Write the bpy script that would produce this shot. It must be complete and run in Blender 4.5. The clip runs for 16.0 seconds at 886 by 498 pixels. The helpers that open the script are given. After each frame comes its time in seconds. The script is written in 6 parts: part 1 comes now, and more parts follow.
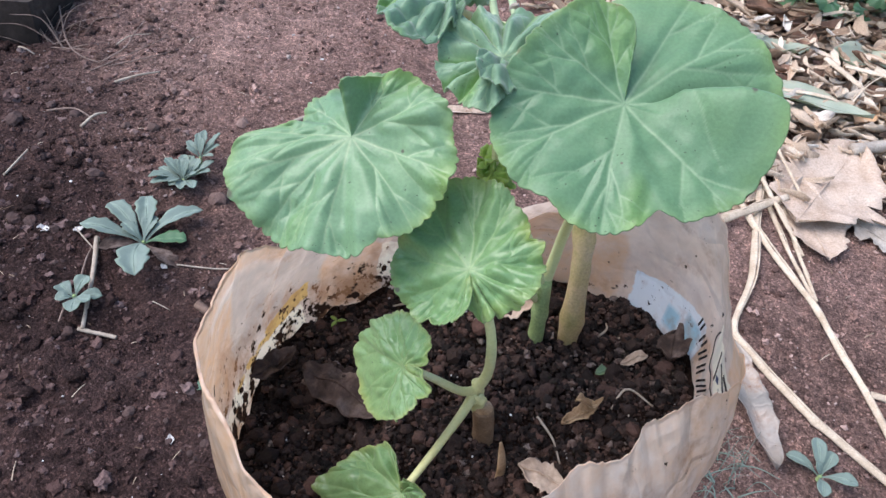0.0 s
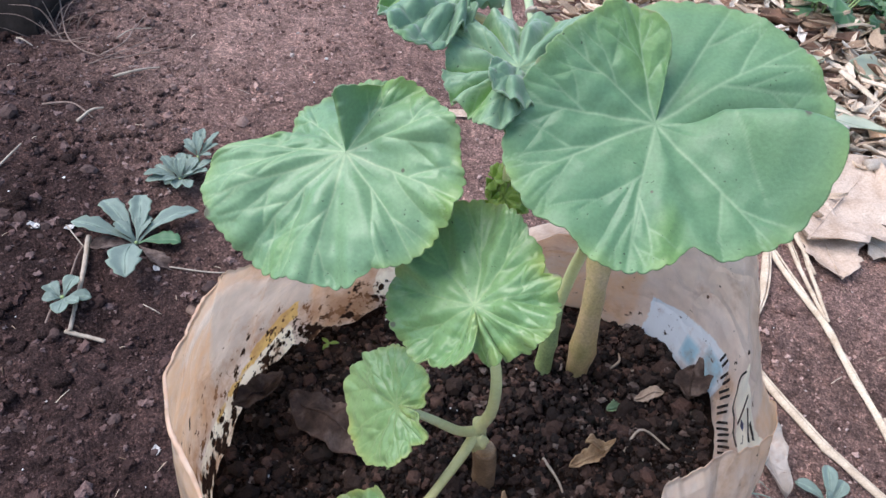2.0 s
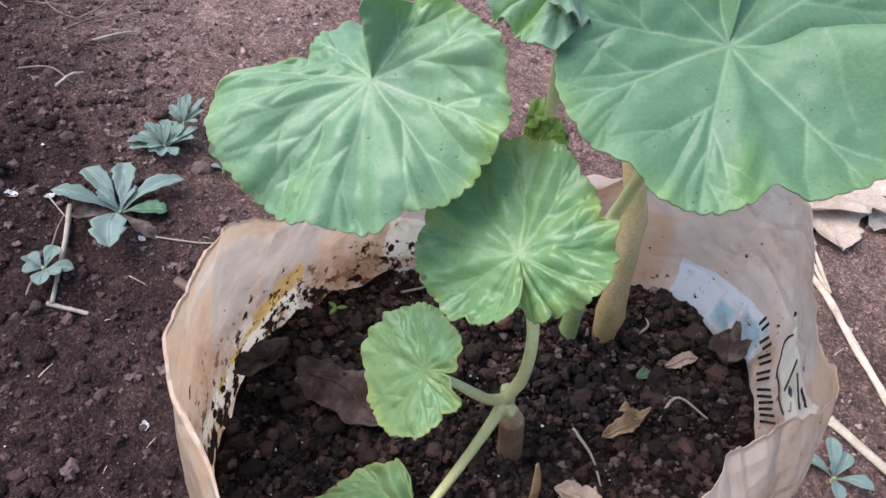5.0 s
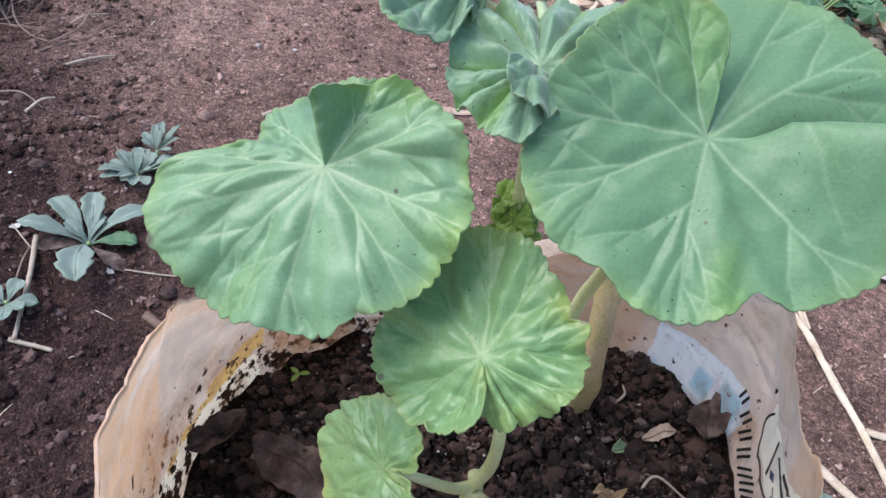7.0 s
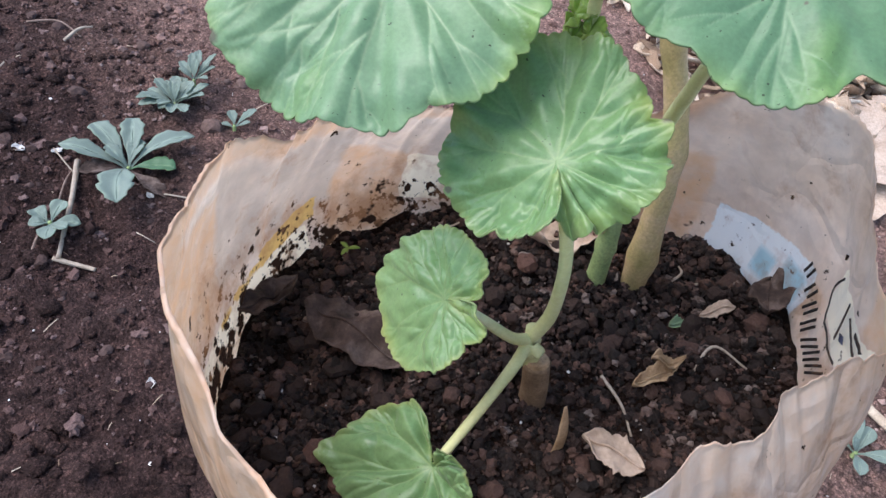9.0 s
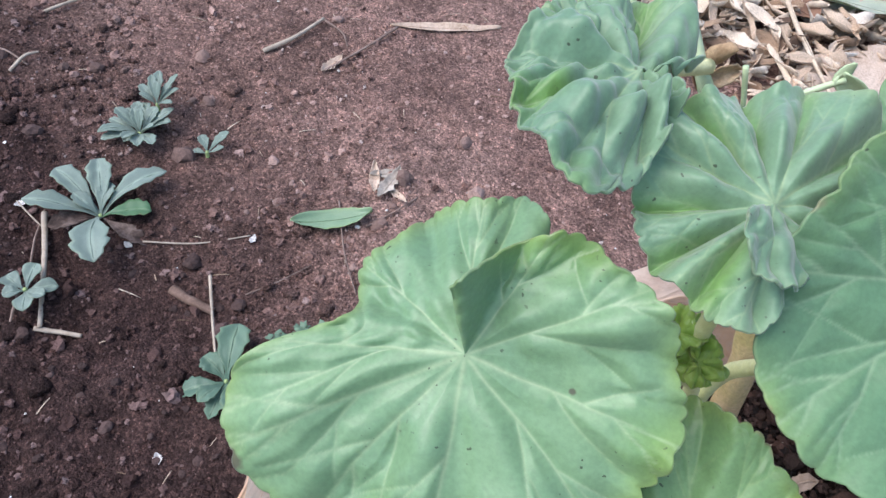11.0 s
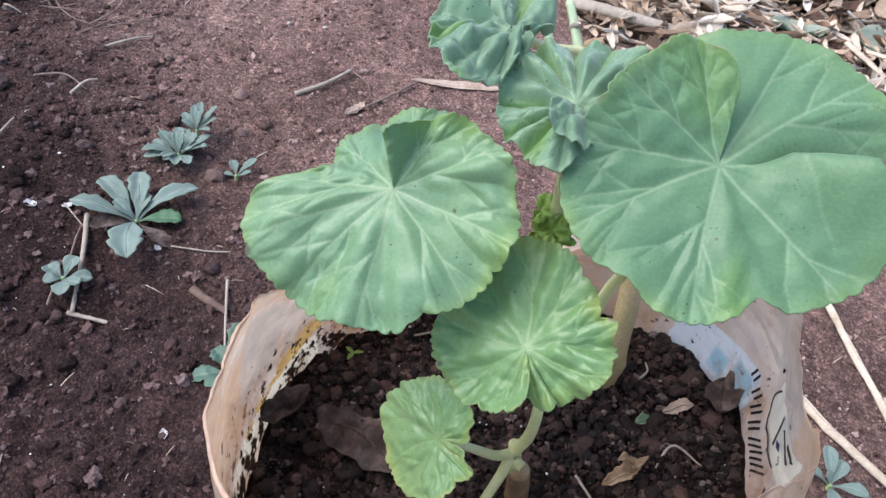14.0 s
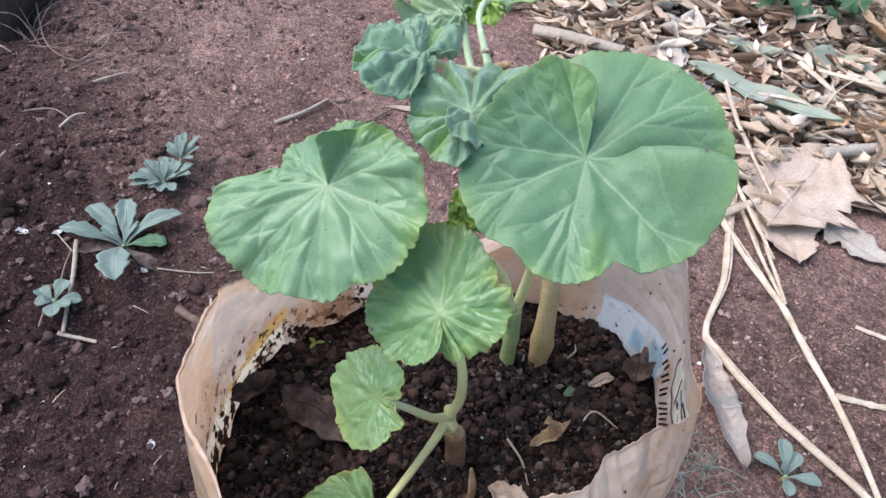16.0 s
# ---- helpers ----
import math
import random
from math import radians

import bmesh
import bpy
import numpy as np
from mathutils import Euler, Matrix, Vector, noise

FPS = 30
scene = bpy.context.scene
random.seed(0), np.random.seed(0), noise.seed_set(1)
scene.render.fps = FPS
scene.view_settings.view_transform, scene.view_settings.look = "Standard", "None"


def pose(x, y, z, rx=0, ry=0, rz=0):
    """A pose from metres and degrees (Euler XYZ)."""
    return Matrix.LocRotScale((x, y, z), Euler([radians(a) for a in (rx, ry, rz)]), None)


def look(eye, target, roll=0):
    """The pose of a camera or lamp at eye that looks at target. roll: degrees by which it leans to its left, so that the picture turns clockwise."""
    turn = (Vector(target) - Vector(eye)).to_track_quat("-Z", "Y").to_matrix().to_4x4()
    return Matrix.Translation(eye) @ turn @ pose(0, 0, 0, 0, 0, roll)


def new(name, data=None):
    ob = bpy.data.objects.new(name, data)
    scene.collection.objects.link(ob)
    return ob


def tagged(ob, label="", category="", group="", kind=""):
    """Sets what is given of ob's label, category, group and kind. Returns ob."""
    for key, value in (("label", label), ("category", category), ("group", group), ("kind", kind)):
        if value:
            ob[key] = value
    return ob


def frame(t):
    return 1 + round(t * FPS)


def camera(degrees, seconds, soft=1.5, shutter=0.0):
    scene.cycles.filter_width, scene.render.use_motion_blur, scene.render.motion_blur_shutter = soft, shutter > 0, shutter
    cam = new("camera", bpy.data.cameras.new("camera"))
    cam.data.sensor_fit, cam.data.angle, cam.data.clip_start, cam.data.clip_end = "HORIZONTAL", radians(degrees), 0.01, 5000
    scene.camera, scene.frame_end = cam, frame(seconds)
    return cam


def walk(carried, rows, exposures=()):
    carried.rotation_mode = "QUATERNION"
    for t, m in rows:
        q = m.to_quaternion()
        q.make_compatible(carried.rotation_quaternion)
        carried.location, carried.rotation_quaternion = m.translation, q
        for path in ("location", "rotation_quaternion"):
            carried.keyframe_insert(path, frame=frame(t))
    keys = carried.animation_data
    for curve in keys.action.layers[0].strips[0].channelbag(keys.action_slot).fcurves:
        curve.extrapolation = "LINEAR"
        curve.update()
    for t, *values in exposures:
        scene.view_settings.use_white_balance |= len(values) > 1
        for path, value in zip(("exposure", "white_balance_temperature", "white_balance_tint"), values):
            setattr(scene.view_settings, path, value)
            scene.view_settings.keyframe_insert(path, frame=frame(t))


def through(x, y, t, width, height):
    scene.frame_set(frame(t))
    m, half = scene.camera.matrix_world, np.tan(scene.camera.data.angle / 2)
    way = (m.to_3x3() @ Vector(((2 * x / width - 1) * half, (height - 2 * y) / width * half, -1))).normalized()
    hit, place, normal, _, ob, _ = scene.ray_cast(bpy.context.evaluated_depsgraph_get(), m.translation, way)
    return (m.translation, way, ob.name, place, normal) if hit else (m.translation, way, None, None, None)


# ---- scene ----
# The camera: seconds, eye, then yaw, pitch and roll in degrees. Ground about z = 0, potting soil about z = 0.30.
cam = camera(63.44, 16.0)
ROWS = [
    (0, 0.0875, 0.0738, 0.5597, 6.10, -37.73, 7.19),
    (0.5, 0.0847, 0.0939, 0.5556, 5.59, -37.24, 8.25),
    (1, 0.0847, 0.0971, 0.5596, 5.69, -36.56, 8.34),
    (1.5, 0.0838, 0.0963, 0.5546, 5.92, -37.35, 8.73),
    (2, 0.0830, 0.1001, 0.5504, 6.26, -37.65, 8.62),
    (2.5, 0.0837, 0.1027, 0.5476, 6.01, -37.65, 9.07),
    (3, 0.0794, 0.1069, 0.5420, 5.28, -38.32, 9.74),
    (3.5, 0.0734, 0.1109, 0.5349, 4.79, -38.74, 9.94),
    (3.7, 0.0734, 0.1104, 0.5353, 4.58, -38.64, 10.29),
    (5.8, 0.0668, 0.1156, 0.5217, 4.20, -39.47, 9.60),
    (6, 0.0676, 0.1205, 0.5226, 4.22, -39.23, 9.73),
    (6.5, 0.0686, 0.1307, 0.5348, 4.33, -37.93, 9.54),
    (7, 0.0695, 0.1353, 0.5338, 2.89, -37.66, 11.09),
    (7.5, 0.0617, 0.1237, 0.5212, 4.30, -39.32, 10.03),
    (8, 0.0672, 0.1145, 0.5052, 6.02, -40.11, 9.56),
    (8.2, 0.0689, 0.1113, 0.4977, 5.17, -41.11, 10.47),
    (10.5, 0.0418, 0.1697, 0.5275, 3.36, -40.77, 8.92),
    (11, 0.0272, 0.2033, 0.5420, 1.64, -46.24, 7.49),
    (11.5, 0.0296, 0.2261, 0.5471, 0.34, -44.67, 7.48),
    (12, 0.0309, 0.2278, 0.5575, -0.25, -44.04, 7.61),
    (12.5, 0.0325, 0.2223, 0.5438, -0.58, -44.67, 8.48),
    (13, 0.0307, 0.1979, 0.5397, -2.39, -45.16, 12.22),
    (13.5, 0.0480, 0.1635, 0.5378, 1.31, -43.64, 11.18),
    (14, 0.0606, 0.1162, 0.5615, 4.58, -40.70, 9.82),
    (14.5, 0.0797, 0.0757, 0.5906, 5.20, -39.15, 9.30),
    (15, 0.0794, 0.0693, 0.5852, 3.44, -39.33, 9.36),
    (15.5, 0.0865, 0.0722, 0.5849, 3.49, -38.35, 8.64),
    (16, 0.0883, 0.0759, 0.5826, 4.13, -38.42, 8.55),
]
walk(cam, [(t, pose(x, y, z, 90 + pitch, 0, yaw) @ pose(0, 0, 0, 0, 0, roll)) for t, x, y, z, yaw, pitch, roll in ROWS])
# ---- end of camera ----
# ---- world and light: open shade under a bright, even sky ----
world = bpy.data.worlds.new("sky")
scene.world = world
world.use_nodes = True
wn = world.node_tree
sky = wn.nodes.new("ShaderNodeTexSky")
sky.sky_type, sky.sun_disc = "NISHITA", False
sky.sun_elevation, sky.sun_rotation = radians(60), radians(230)
sky.dust_density, sky.air_density = 1.0, 1.0
wn.links.new(sky.outputs[0], wn.nodes["Background"].inputs[0])
wn.nodes["Background"].inputs[1].default_value = 0.13
sun_data = bpy.data.lights.new("sun", "SUN")
sun_data.energy, sun_data.angle, sun_data.color = 2.0, radians(50), (1.0, 0.925, 0.94)
sun = new("sun", sun_data)
sun.matrix_world = look((-0.62, -0.15, 0.9), (0, 0, 0))
scene.view_settings.exposure = 1.08


# ---- materials ----
def material(name, rough=0.7, spec=0.3):
    m = bpy.data.materials.new(name)
    m.use_nodes = True
    b = m.node_tree.nodes["Principled BSDF"]
    b.inputs["Roughness"].default_value = rough
    b.inputs["Specular IOR Level"].default_value = spec
    return m, m.node_tree, b


def add(nt, kind, **values):
    n = nt.nodes.new(kind)
    for key, v in values.items():
        n.inputs[key.replace("_", " ")].default_value = v
    return n


def coords(nt, scale=1.0):
    n = nt.nodes.new("ShaderNodeTexCoord")
    return n.outputs["Object"]


def noise_tex(nt, vec, scale, detail=4.0, rough=0.55):
    n = add(nt, "ShaderNodeTexNoise", Scale=scale, Detail=detail, Roughness=rough)
    nt.links.new(vec, n.inputs["Vector"])
    return n.outputs["Fac"]


def ramp(nt, fac, stops):
    r = nt.nodes.new("ShaderNodeValToRGB")
    while len(r.color_ramp.elements) < len(stops):
        r.color_ramp.elements.new(0.5)
    for e, (p, c) in zip(r.color_ramp.elements, stops):
        e.position, e.color = p, (*c, 1) if len(c) == 3 else c
    nt.links.new(fac, r.inputs[0])
    return r.outputs[0]


def mix(nt, fac, a, b, mode="MIX"):
    m = nt.nodes.new("ShaderNodeMix")
    m.data_type, m.blend_type = "RGBA", mode
    for sock, v in ((m.inputs[0], fac), (m.inputs[6], a), (m.inputs[7], b)):
        if isinstance(v, (int, float)):
            sock.default_value = v
        elif isinstance(v, tuple):
            sock.default_value = (*v, 1)
        else:
            nt.links.new(v, sock)
    return m.outputs[2]


def math_node(nt, op, a, b=0.0):
    m = nt.nodes.new("ShaderNodeMath")
    m.operation = op
    for sock, v in zip(m.inputs, (a, b)):
        if isinstance(v, (int, float)):
            sock.default_value = v
        else:
            nt.links.new(v, sock)
    return m.outputs[0]


def bump(nt, bsdf, height, strength, distance):
    n = add(nt, "ShaderNodeBump", Strength=strength, Distance=distance)
    nt.links.new(height, n.inputs["Height"])
    nt.links.new(n.outputs[0], bsdf.inputs["Normal"])


def attribute(nt, name):
    n = nt.nodes.new("ShaderNodeAttribute")
    n.attribute_name = name
    return n.outputs["Fac"]


def island_random(nt):
    return nt.nodes.new("ShaderNodeNewGeometry").outputs["Random Per Island"]


def earth_material(name, dark, mid, pale, scale, darker=False):
    m, nt, b = material(name, 0.95, 0.12)
    v = coords(nt)
    big = noise_tex(nt, v, 2.2 * scale, 3)
    small = noise_tex(nt, v, 60 * scale, 6, 0.7)
    grain = noise_tex(nt, v, 420 * scale, 3, 0.7)
    col = ramp(nt, big, [(0.34, dark), (0.5, mid), (0.66, pale)])
    col = mix(nt, 0.8, col, ramp(nt, noise_tex(nt, v, 17 * scale, 5, 0.65), [(0.32, (0.62, 0.61, 0.61)), (0.5, (1, 1, 1)), (0.68, (1.32, 1.3, 1.28))]), "MULTIPLY")
    col = mix(nt, 0.75, col, ramp(nt, small, [(0.3, (0.32, 0.31, 0.31)), (0.5, (0.95, 0.95, 0.95)), (0.72, (1.7, 1.6, 1.55))]), "MULTIPLY")
    col = mix(nt, 0.6, col, ramp(nt, grain, [(0.3, (0.4, 0.4, 0.4)), (0.55, (1, 1, 1)), (0.7, (1.9, 1.8, 1.75))]), "MULTIPLY")
    grit = add(nt, "ShaderNodeTexVoronoi", Scale=330 * scale)
    nt.links.new(v, grit.inputs["Vector"])
    tone = nt.nodes.new("ShaderNodeSeparateColor")
    nt.links.new(grit.outputs["Color"], tone.inputs[0])
    col = mix(nt, 0.8, col, ramp(nt, tone.outputs[0], [(0.0, (0.55, 0.54, 0.54)), (0.55, (0.95, 0.95, 0.95)), (0.9, (1.3, 1.28, 1.25)), (1.0, (1.9, 1.85, 1.8))]), "MULTIPLY")
    sand = add(nt, "ShaderNodeTexVoronoi", Scale=820 * scale)
    nt.links.new(v, sand.inputs["Vector"])
    shade = nt.nodes.new("ShaderNodeSeparateColor")
    nt.links.new(sand.outputs["Color"], shade.inputs[0])
    col = mix(nt, 0.7, col, ramp(nt, shade.outputs[0], [(0.0, (0.6, 0.6, 0.6)), (0.5, (0.92, 0.92, 0.92)), (0.88, (1.15, 1.14, 1.12)), (0.97, (1.9, 1.85, 1.8)), (1.0, (2.3, 2.25, 2.2))]), "MULTIPLY")
    # multiplies the earth colour down where the ground's mask is high
    if darker:
        col = mix(nt, attribute(nt, "darker"), col, mix(nt, 1.0, col, (0.235, 0.225, 0.245), "MULTIPLY"))
    nt.links.new(col, b.inputs["Base Color"])
    bump(nt, b, math_node(nt, "SUBTRACT", math_node(nt, "ADD", math_node(nt, "MULTIPLY", small, 2.0), grain), math_node(nt, "MULTIPLY", grit.outputs["Distance"], 0.35)), 1.0, 0.007 / scale)
    return m


EARTH_LUMP = earth_material("earth_clod", (0.19, 0.122, 0.104), (0.278, 0.181, 0.156), (0.365, 0.248, 0.215), 1.0, True)
EARTH = earth_material("red_earth", (0.24, 0.154, 0.131), (0.357, 0.231, 0.198), (0.467, 0.318, 0.273), 1.0, True)


def lumps_material(name, stops, rough=0.95, spec=0.15):
    m, nt, b = material(name, rough, spec)
    col = ramp(nt, island_random(nt), stops)
    g = noise_tex(nt, coords(nt), 700, 4, 0.7)
    col = mix(nt, 0.7, col, ramp(nt, g, [(0.3, (0.45, 0.45, 0.45)), (0.7, (1.5, 1.5, 1.5))]), "MULTIPLY")
    col = mix(nt, attribute(nt, "darker"), col, mix(nt, 1.0, col, (0.38, 0.37, 0.4), "MULTIPLY"))
    nt.links.new(col, b.inputs["Base Color"])
    bump(nt, b, g, 0.9, 0.0015)
    return m


CLODS = lumps_material("earth_crumbs", [(0.0, (0.085, 0.05, 0.043)), (0.4, (0.23, 0.14, 0.118)), (0.75, (0.4, 0.26, 0.22)), (0.97, (0.52, 0.37, 0.325)), (1.0, (0.45, 0.39, 0.36))])
POTTING = lumps_material("potting_crumbs", [(0.0, (0.009, 0.007, 0.0065)), (0.4, (0.028, 0.019, 0.0165)), (0.72, (0.066, 0.04, 0.033)), (0.93, (0.13, 0.075, 0.059)), (1.0, (0.24, 0.2, 0.18))], 0.75, 0.3)
def lump_material(name, stops, rough=0.85):
    m, nt, b = material(name, rough, 0.25)
    tone = nt.nodes.new("ShaderNodeObjectInfo").outputs["Random"]
    col = ramp(nt, tone, stops)
    g = noise_tex(nt, coords(nt), 3.2, 6, 0.75)
    col = mix(nt, 0.8, col, ramp(nt, g, [(0.3, (0.5, 0.5, 0.5)), (0.7, (1.45, 1.45, 1.45))]), "MULTIPLY")
    col = mix(nt, attribute(nt, "darker"), col, mix(nt, 1.0, col, (0.3, 0.29, 0.31), "MULTIPLY"))
    nt.links.new(col, b.inputs["Base Color"])
    bump(nt, b, g, 0.6, 0.0012)
    return m


POTTING_LUMP = lump_material("potting_lump", [(0.0, (0.018, 0.013, 0.012)), (0.5, (0.046, 0.03, 0.025)), (0.85, (0.085, 0.05, 0.041)), (1.0, (0.12, 0.064, 0.05))])
EARTH_LUMP_PIECE = lump_material("earth_clod_piece", [(0.0, (0.15, 0.1, 0.086)), (0.6, (0.25, 0.168, 0.144)), (1.0, (0.36, 0.25, 0.215))], 0.95)
PEAT = earth_material("potting_soil", (0.014, 0.009, 0.008), (0.024, 0.015, 0.012), (0.038, 0.023, 0.018), 4.0)
FLAKES = lumps_material("white_flakes", [(0.0, (0.5, 0.48, 0.45)), (1.0, (0.8, 0.8, 0.8))], 0.6)


def leaf_material(name, deep, fresh, edge, vein, rough=0.42, through=0.22, young=(0.2, 0.36, 0.07), hairs=0.12):
    """A living leaf: the attributes vein, rim and patch come with the blade."""
    m, nt, b = material(name, rough, 0.5)
    v = coords(nt)
    blotch = noise_tex(nt, v, 24, 3, 0.5)
    fine = noise_tex(nt, v, 900, 2, 0.6)
    col = mix(nt, ramp(nt, blotch, [(0.3, (0, 0, 0)), (0.72, (1, 1, 1))]), deep, fresh)
    cloud = math_node(nt, "MULTIPLY", math_node(nt, "SUBTRACT", noise_tex(nt, v, 75, 4, 0.6), 0.5), 0.55)
    col = mix(nt, ramp(nt, math_node(nt, "ADD", math_node(nt, "MULTIPLY", attribute(nt, "fresh"), 1.0), cloud), [(0.25, (0, 0, 0)), (0.95, (0.8, 0.8, 0.8))]), col, young)
    rim = math_node(nt, "MULTIPLY", attribute(nt, "rim"), ramp(nt, noise_tex(nt, v, 38, 2), [(0.42, (0.05, 0.05, 0.05)), (0.68, (0.9, 0.9, 0.9))]))
    col = mix(nt, rim, col, edge)
    col = mix(nt, math_node(nt, "MULTIPLY", attribute(nt, "vein"), 0.75), col, vein)
    col = mix(nt, math_node(nt, "MULTIPLY", math_node(nt, "POWER", attribute(nt, "rim"), 14.0), 0.14), col, (0.33, 0.31, 0.2))
    col = mix(nt, 0.45, col, ramp(nt, fine, [(0.3, (0.8, 0.8, 0.8)), (0.7, (1.2, 1.2, 1.2))]), "MULTIPLY")
    specks = ramp(nt, noise_tex(nt, v, 1000, 1, 0.3), [(0.745, (0, 0, 0)), (0.765, (1, 1, 1))])
    where = ramp(nt, noise_tex(nt, v, 45, 2, 0.5), [(0.5, (0, 0, 0)), (0.6, (0.8, 0.8, 0.8))])
    col = mix(nt, math_node(nt, "MULTIPLY", specks, where), col, (0.03, 0.04, 0.02))
    worn = math_node(nt, "ADD", math_node(nt, "MULTIPLY", attribute(nt, "rim"), 0.18), noise_tex(nt, v, 55, 4, 0.7))
    col = mix(nt, ramp(nt, worn, [(0.78, (0, 0, 0)), (0.86, (0.6, 0.6, 0.6))]), col, (0.27, 0.22, 0.13))
    dead = math_node(nt, "ADD", attribute(nt, "dead"), math_node(nt, "MULTIPLY", math_node(nt, "SUBTRACT", noise_tex(nt, v, 420, 3, 0.6), 0.5), 0.7))
    col = mix(nt, ramp(nt, dead, [(0.4, (0, 0, 0)), (0.75, (0.8, 0.8, 0.8))]), col, (0.1, 0.075, 0.06))
    gloss = ramp(nt, noise_tex(nt, v, 48, 4, 0.6), [(0.35, (rough - 0.17,) * 3), (0.65, (rough + 0.1,) * 3)])
    nt.links.new(gloss, b.inputs["Roughness"])
    nt.links.new(col, b.inputs["Base Color"])
    b.inputs["Sheen Weight"].default_value = hairs
    b.inputs["Sheen Roughness"].default_value = 0.5
    bump(nt, b, math_node(nt, "ADD", fine, math_node(nt, "MULTIPLY", noise_tex(nt, v, 260, 3), 1.0)), 0.2, 0.0004)
    t = nt.nodes.new("ShaderNodeBsdfTranslucent")
    nt.links.new(mix(nt, 1.0, col, (0.9, 1.25, 0.45), "MULTIPLY"), t.inputs["Color"])
    ms = nt.nodes.new("ShaderNodeMixShader")
    ms.inputs[0].default_value = through
    out = nt.nodes["Material Output"]
    nt.links.new(b.outputs[0], ms.inputs[1])
    nt.links.new(t.outputs[0], ms.inputs[2])
    nt.links.new(ms.outputs[0], out.inputs["Surface"])
    return m


LEAF_OLD = leaf_material("geranium_leaf_grey_green", (0.162, 0.303, 0.167), (0.213, 0.363, 0.191), (0.25, 0.37, 0.1), (0.4, 0.52, 0.31), 0.46, young=(0.18, 0.335, 0.07))
LEAF_DEEP = leaf_material("geranium_leaf_deep_green", (0.118, 0.245, 0.13), (0.158, 0.3, 0.145), (0.22, 0.35, 0.11), (0.33, 0.46, 0.28), 0.52, young=(0.165, 0.32, 0.085))
LEAF_YOUNG = leaf_material("geranium_leaf_fresh_green", (0.15, 0.29, 0.12), (0.215, 0.37, 0.155), (0.35, 0.41, 0.12), (0.29, 0.42, 0.19), 0.42, young=(0.26, 0.345, 0.075))
LEAF_DARK = leaf_material("geranium_leaf_blue_green", (0.142, 0.272, 0.164), (0.215, 0.36, 0.212), (0.28, 0.385, 0.2), (0.33, 0.45, 0.25), 0.5, young=(0.15, 0.31, 0.06), hairs=0.4)
LEAF_YELLOW = leaf_material("geranium_leaf_yellowing", (0.3, 0.48, 0.1), (0.42, 0.56, 0.13), (0.5, 0.47, 0.12), (0.5, 0.55, 0.25))
LEAF_TIP = leaf_material("geranium_leaf_shoot_tip", (0.23, 0.36, 0.2), (0.32, 0.45, 0.27), (0.42, 0.5, 0.16), (0.42, 0.52, 0.33), 0.5, young=(0.36, 0.47, 0.11), hairs=0.3)
WEED = leaf_material("weed_leaf_glaucous", (0.16, 0.225, 0.19), (0.235, 0.31, 0.27), (0.26, 0.36, 0.28), (0.36, 0.47, 0.38), 0.7)
WEED_GREEN = leaf_material("weed_leaf_green", (0.055, 0.15, 0.075), (0.095, 0.22, 0.1), (0.13, 0.24, 0.1), (0.2, 0.32, 0.18), 0.6)
WEED_DULL = leaf_material("weed_leaf_dull_green", (0.085, 0.165, 0.115), (0.135, 0.235, 0.165), (0.15, 0.25, 0.15), (0.23, 0.34, 0.23), 0.65)
FALLEN = leaf_material("fallen_leaf_green", (0.2, 0.32, 0.2), (0.27, 0.4, 0.25), (0.3, 0.42, 0.15), (0.36, 0.5, 0.3), 0.5)
FADED = leaf_material("faded_long_leaf", (0.31, 0.37, 0.29), (0.41, 0.46, 0.37), (0.42, 0.4, 0.28), (0.55, 0.58, 0.47), 0.6)


def fibre_material(name, stops, along=30.0, rough=0.75, grit=0.6):
    m, nt, b = material(name, rough, 0.25)
    v = coords(nt)
    col = ramp(nt, noise_tex(nt, v, along, 5, 0.65), stops)
    grain = noise_tex(nt, v, along * 14, 3, 0.7)
    col = mix(nt, grit, col, ramp(nt, grain, [(0.3, (0.6, 0.58, 0.56)), (0.7, (1.3, 1.3, 1.3))]), "MULTIPLY")
    nt.links.new(col, b.inputs["Base Color"])
    bump(nt, b, grain, 0.4, 0.001)
    return m


STEM_PALE = fibre_material("pale_green_stalk", [(0.3, (0.54, 0.57, 0.25)), (0.55, (0.64, 0.66, 0.34)), (0.75, (0.7, 0.71, 0.42))], 40, 0.36, 0.2)
SHOOT = fibre_material("pale_green_shoot", [(0.3, (0.4, 0.53, 0.3)), (0.55, (0.5, 0.63, 0.4)), (0.75, (0.59, 0.7, 0.49))], 40, 0.4, 0.2)
CUTTING = fibre_material("brown_cutting", [(0.3, (0.15, 0.1, 0.06)), (0.55, (0.27, 0.19, 0.12)), (0.78, (0.38, 0.29, 0.2))], 80, 0.65)
STEM = fibre_material("green_stem", [(0.3, (0.24, 0.35, 0.14)), (0.6, (0.34, 0.45, 0.2)), (0.8, (0.44, 0.5, 0.27))], 60, 0.55)
WOODY = fibre_material("woody_stem", [(0.3, (0.38, 0.33, 0.14)), (0.46, (0.52, 0.42, 0.21)), (0.6, (0.6, 0.46, 0.27)), (0.78, (0.5, 0.4, 0.28))], 55, 0.45, 0.5)
HUSK = fibre_material("brown_husk", [(0.3, (0.26, 0.17, 0.09)), (0.55, (0.48, 0.35, 0.22)), (0.8, (0.62, 0.5, 0.36))], 90)
STRAW = fibre_material("dry_straw", [(0.3, (0.42, 0.33, 0.24)), (0.55, (0.58, 0.49, 0.38)), (0.75, (0.68, 0.6, 0.5))], 40, 0.6)
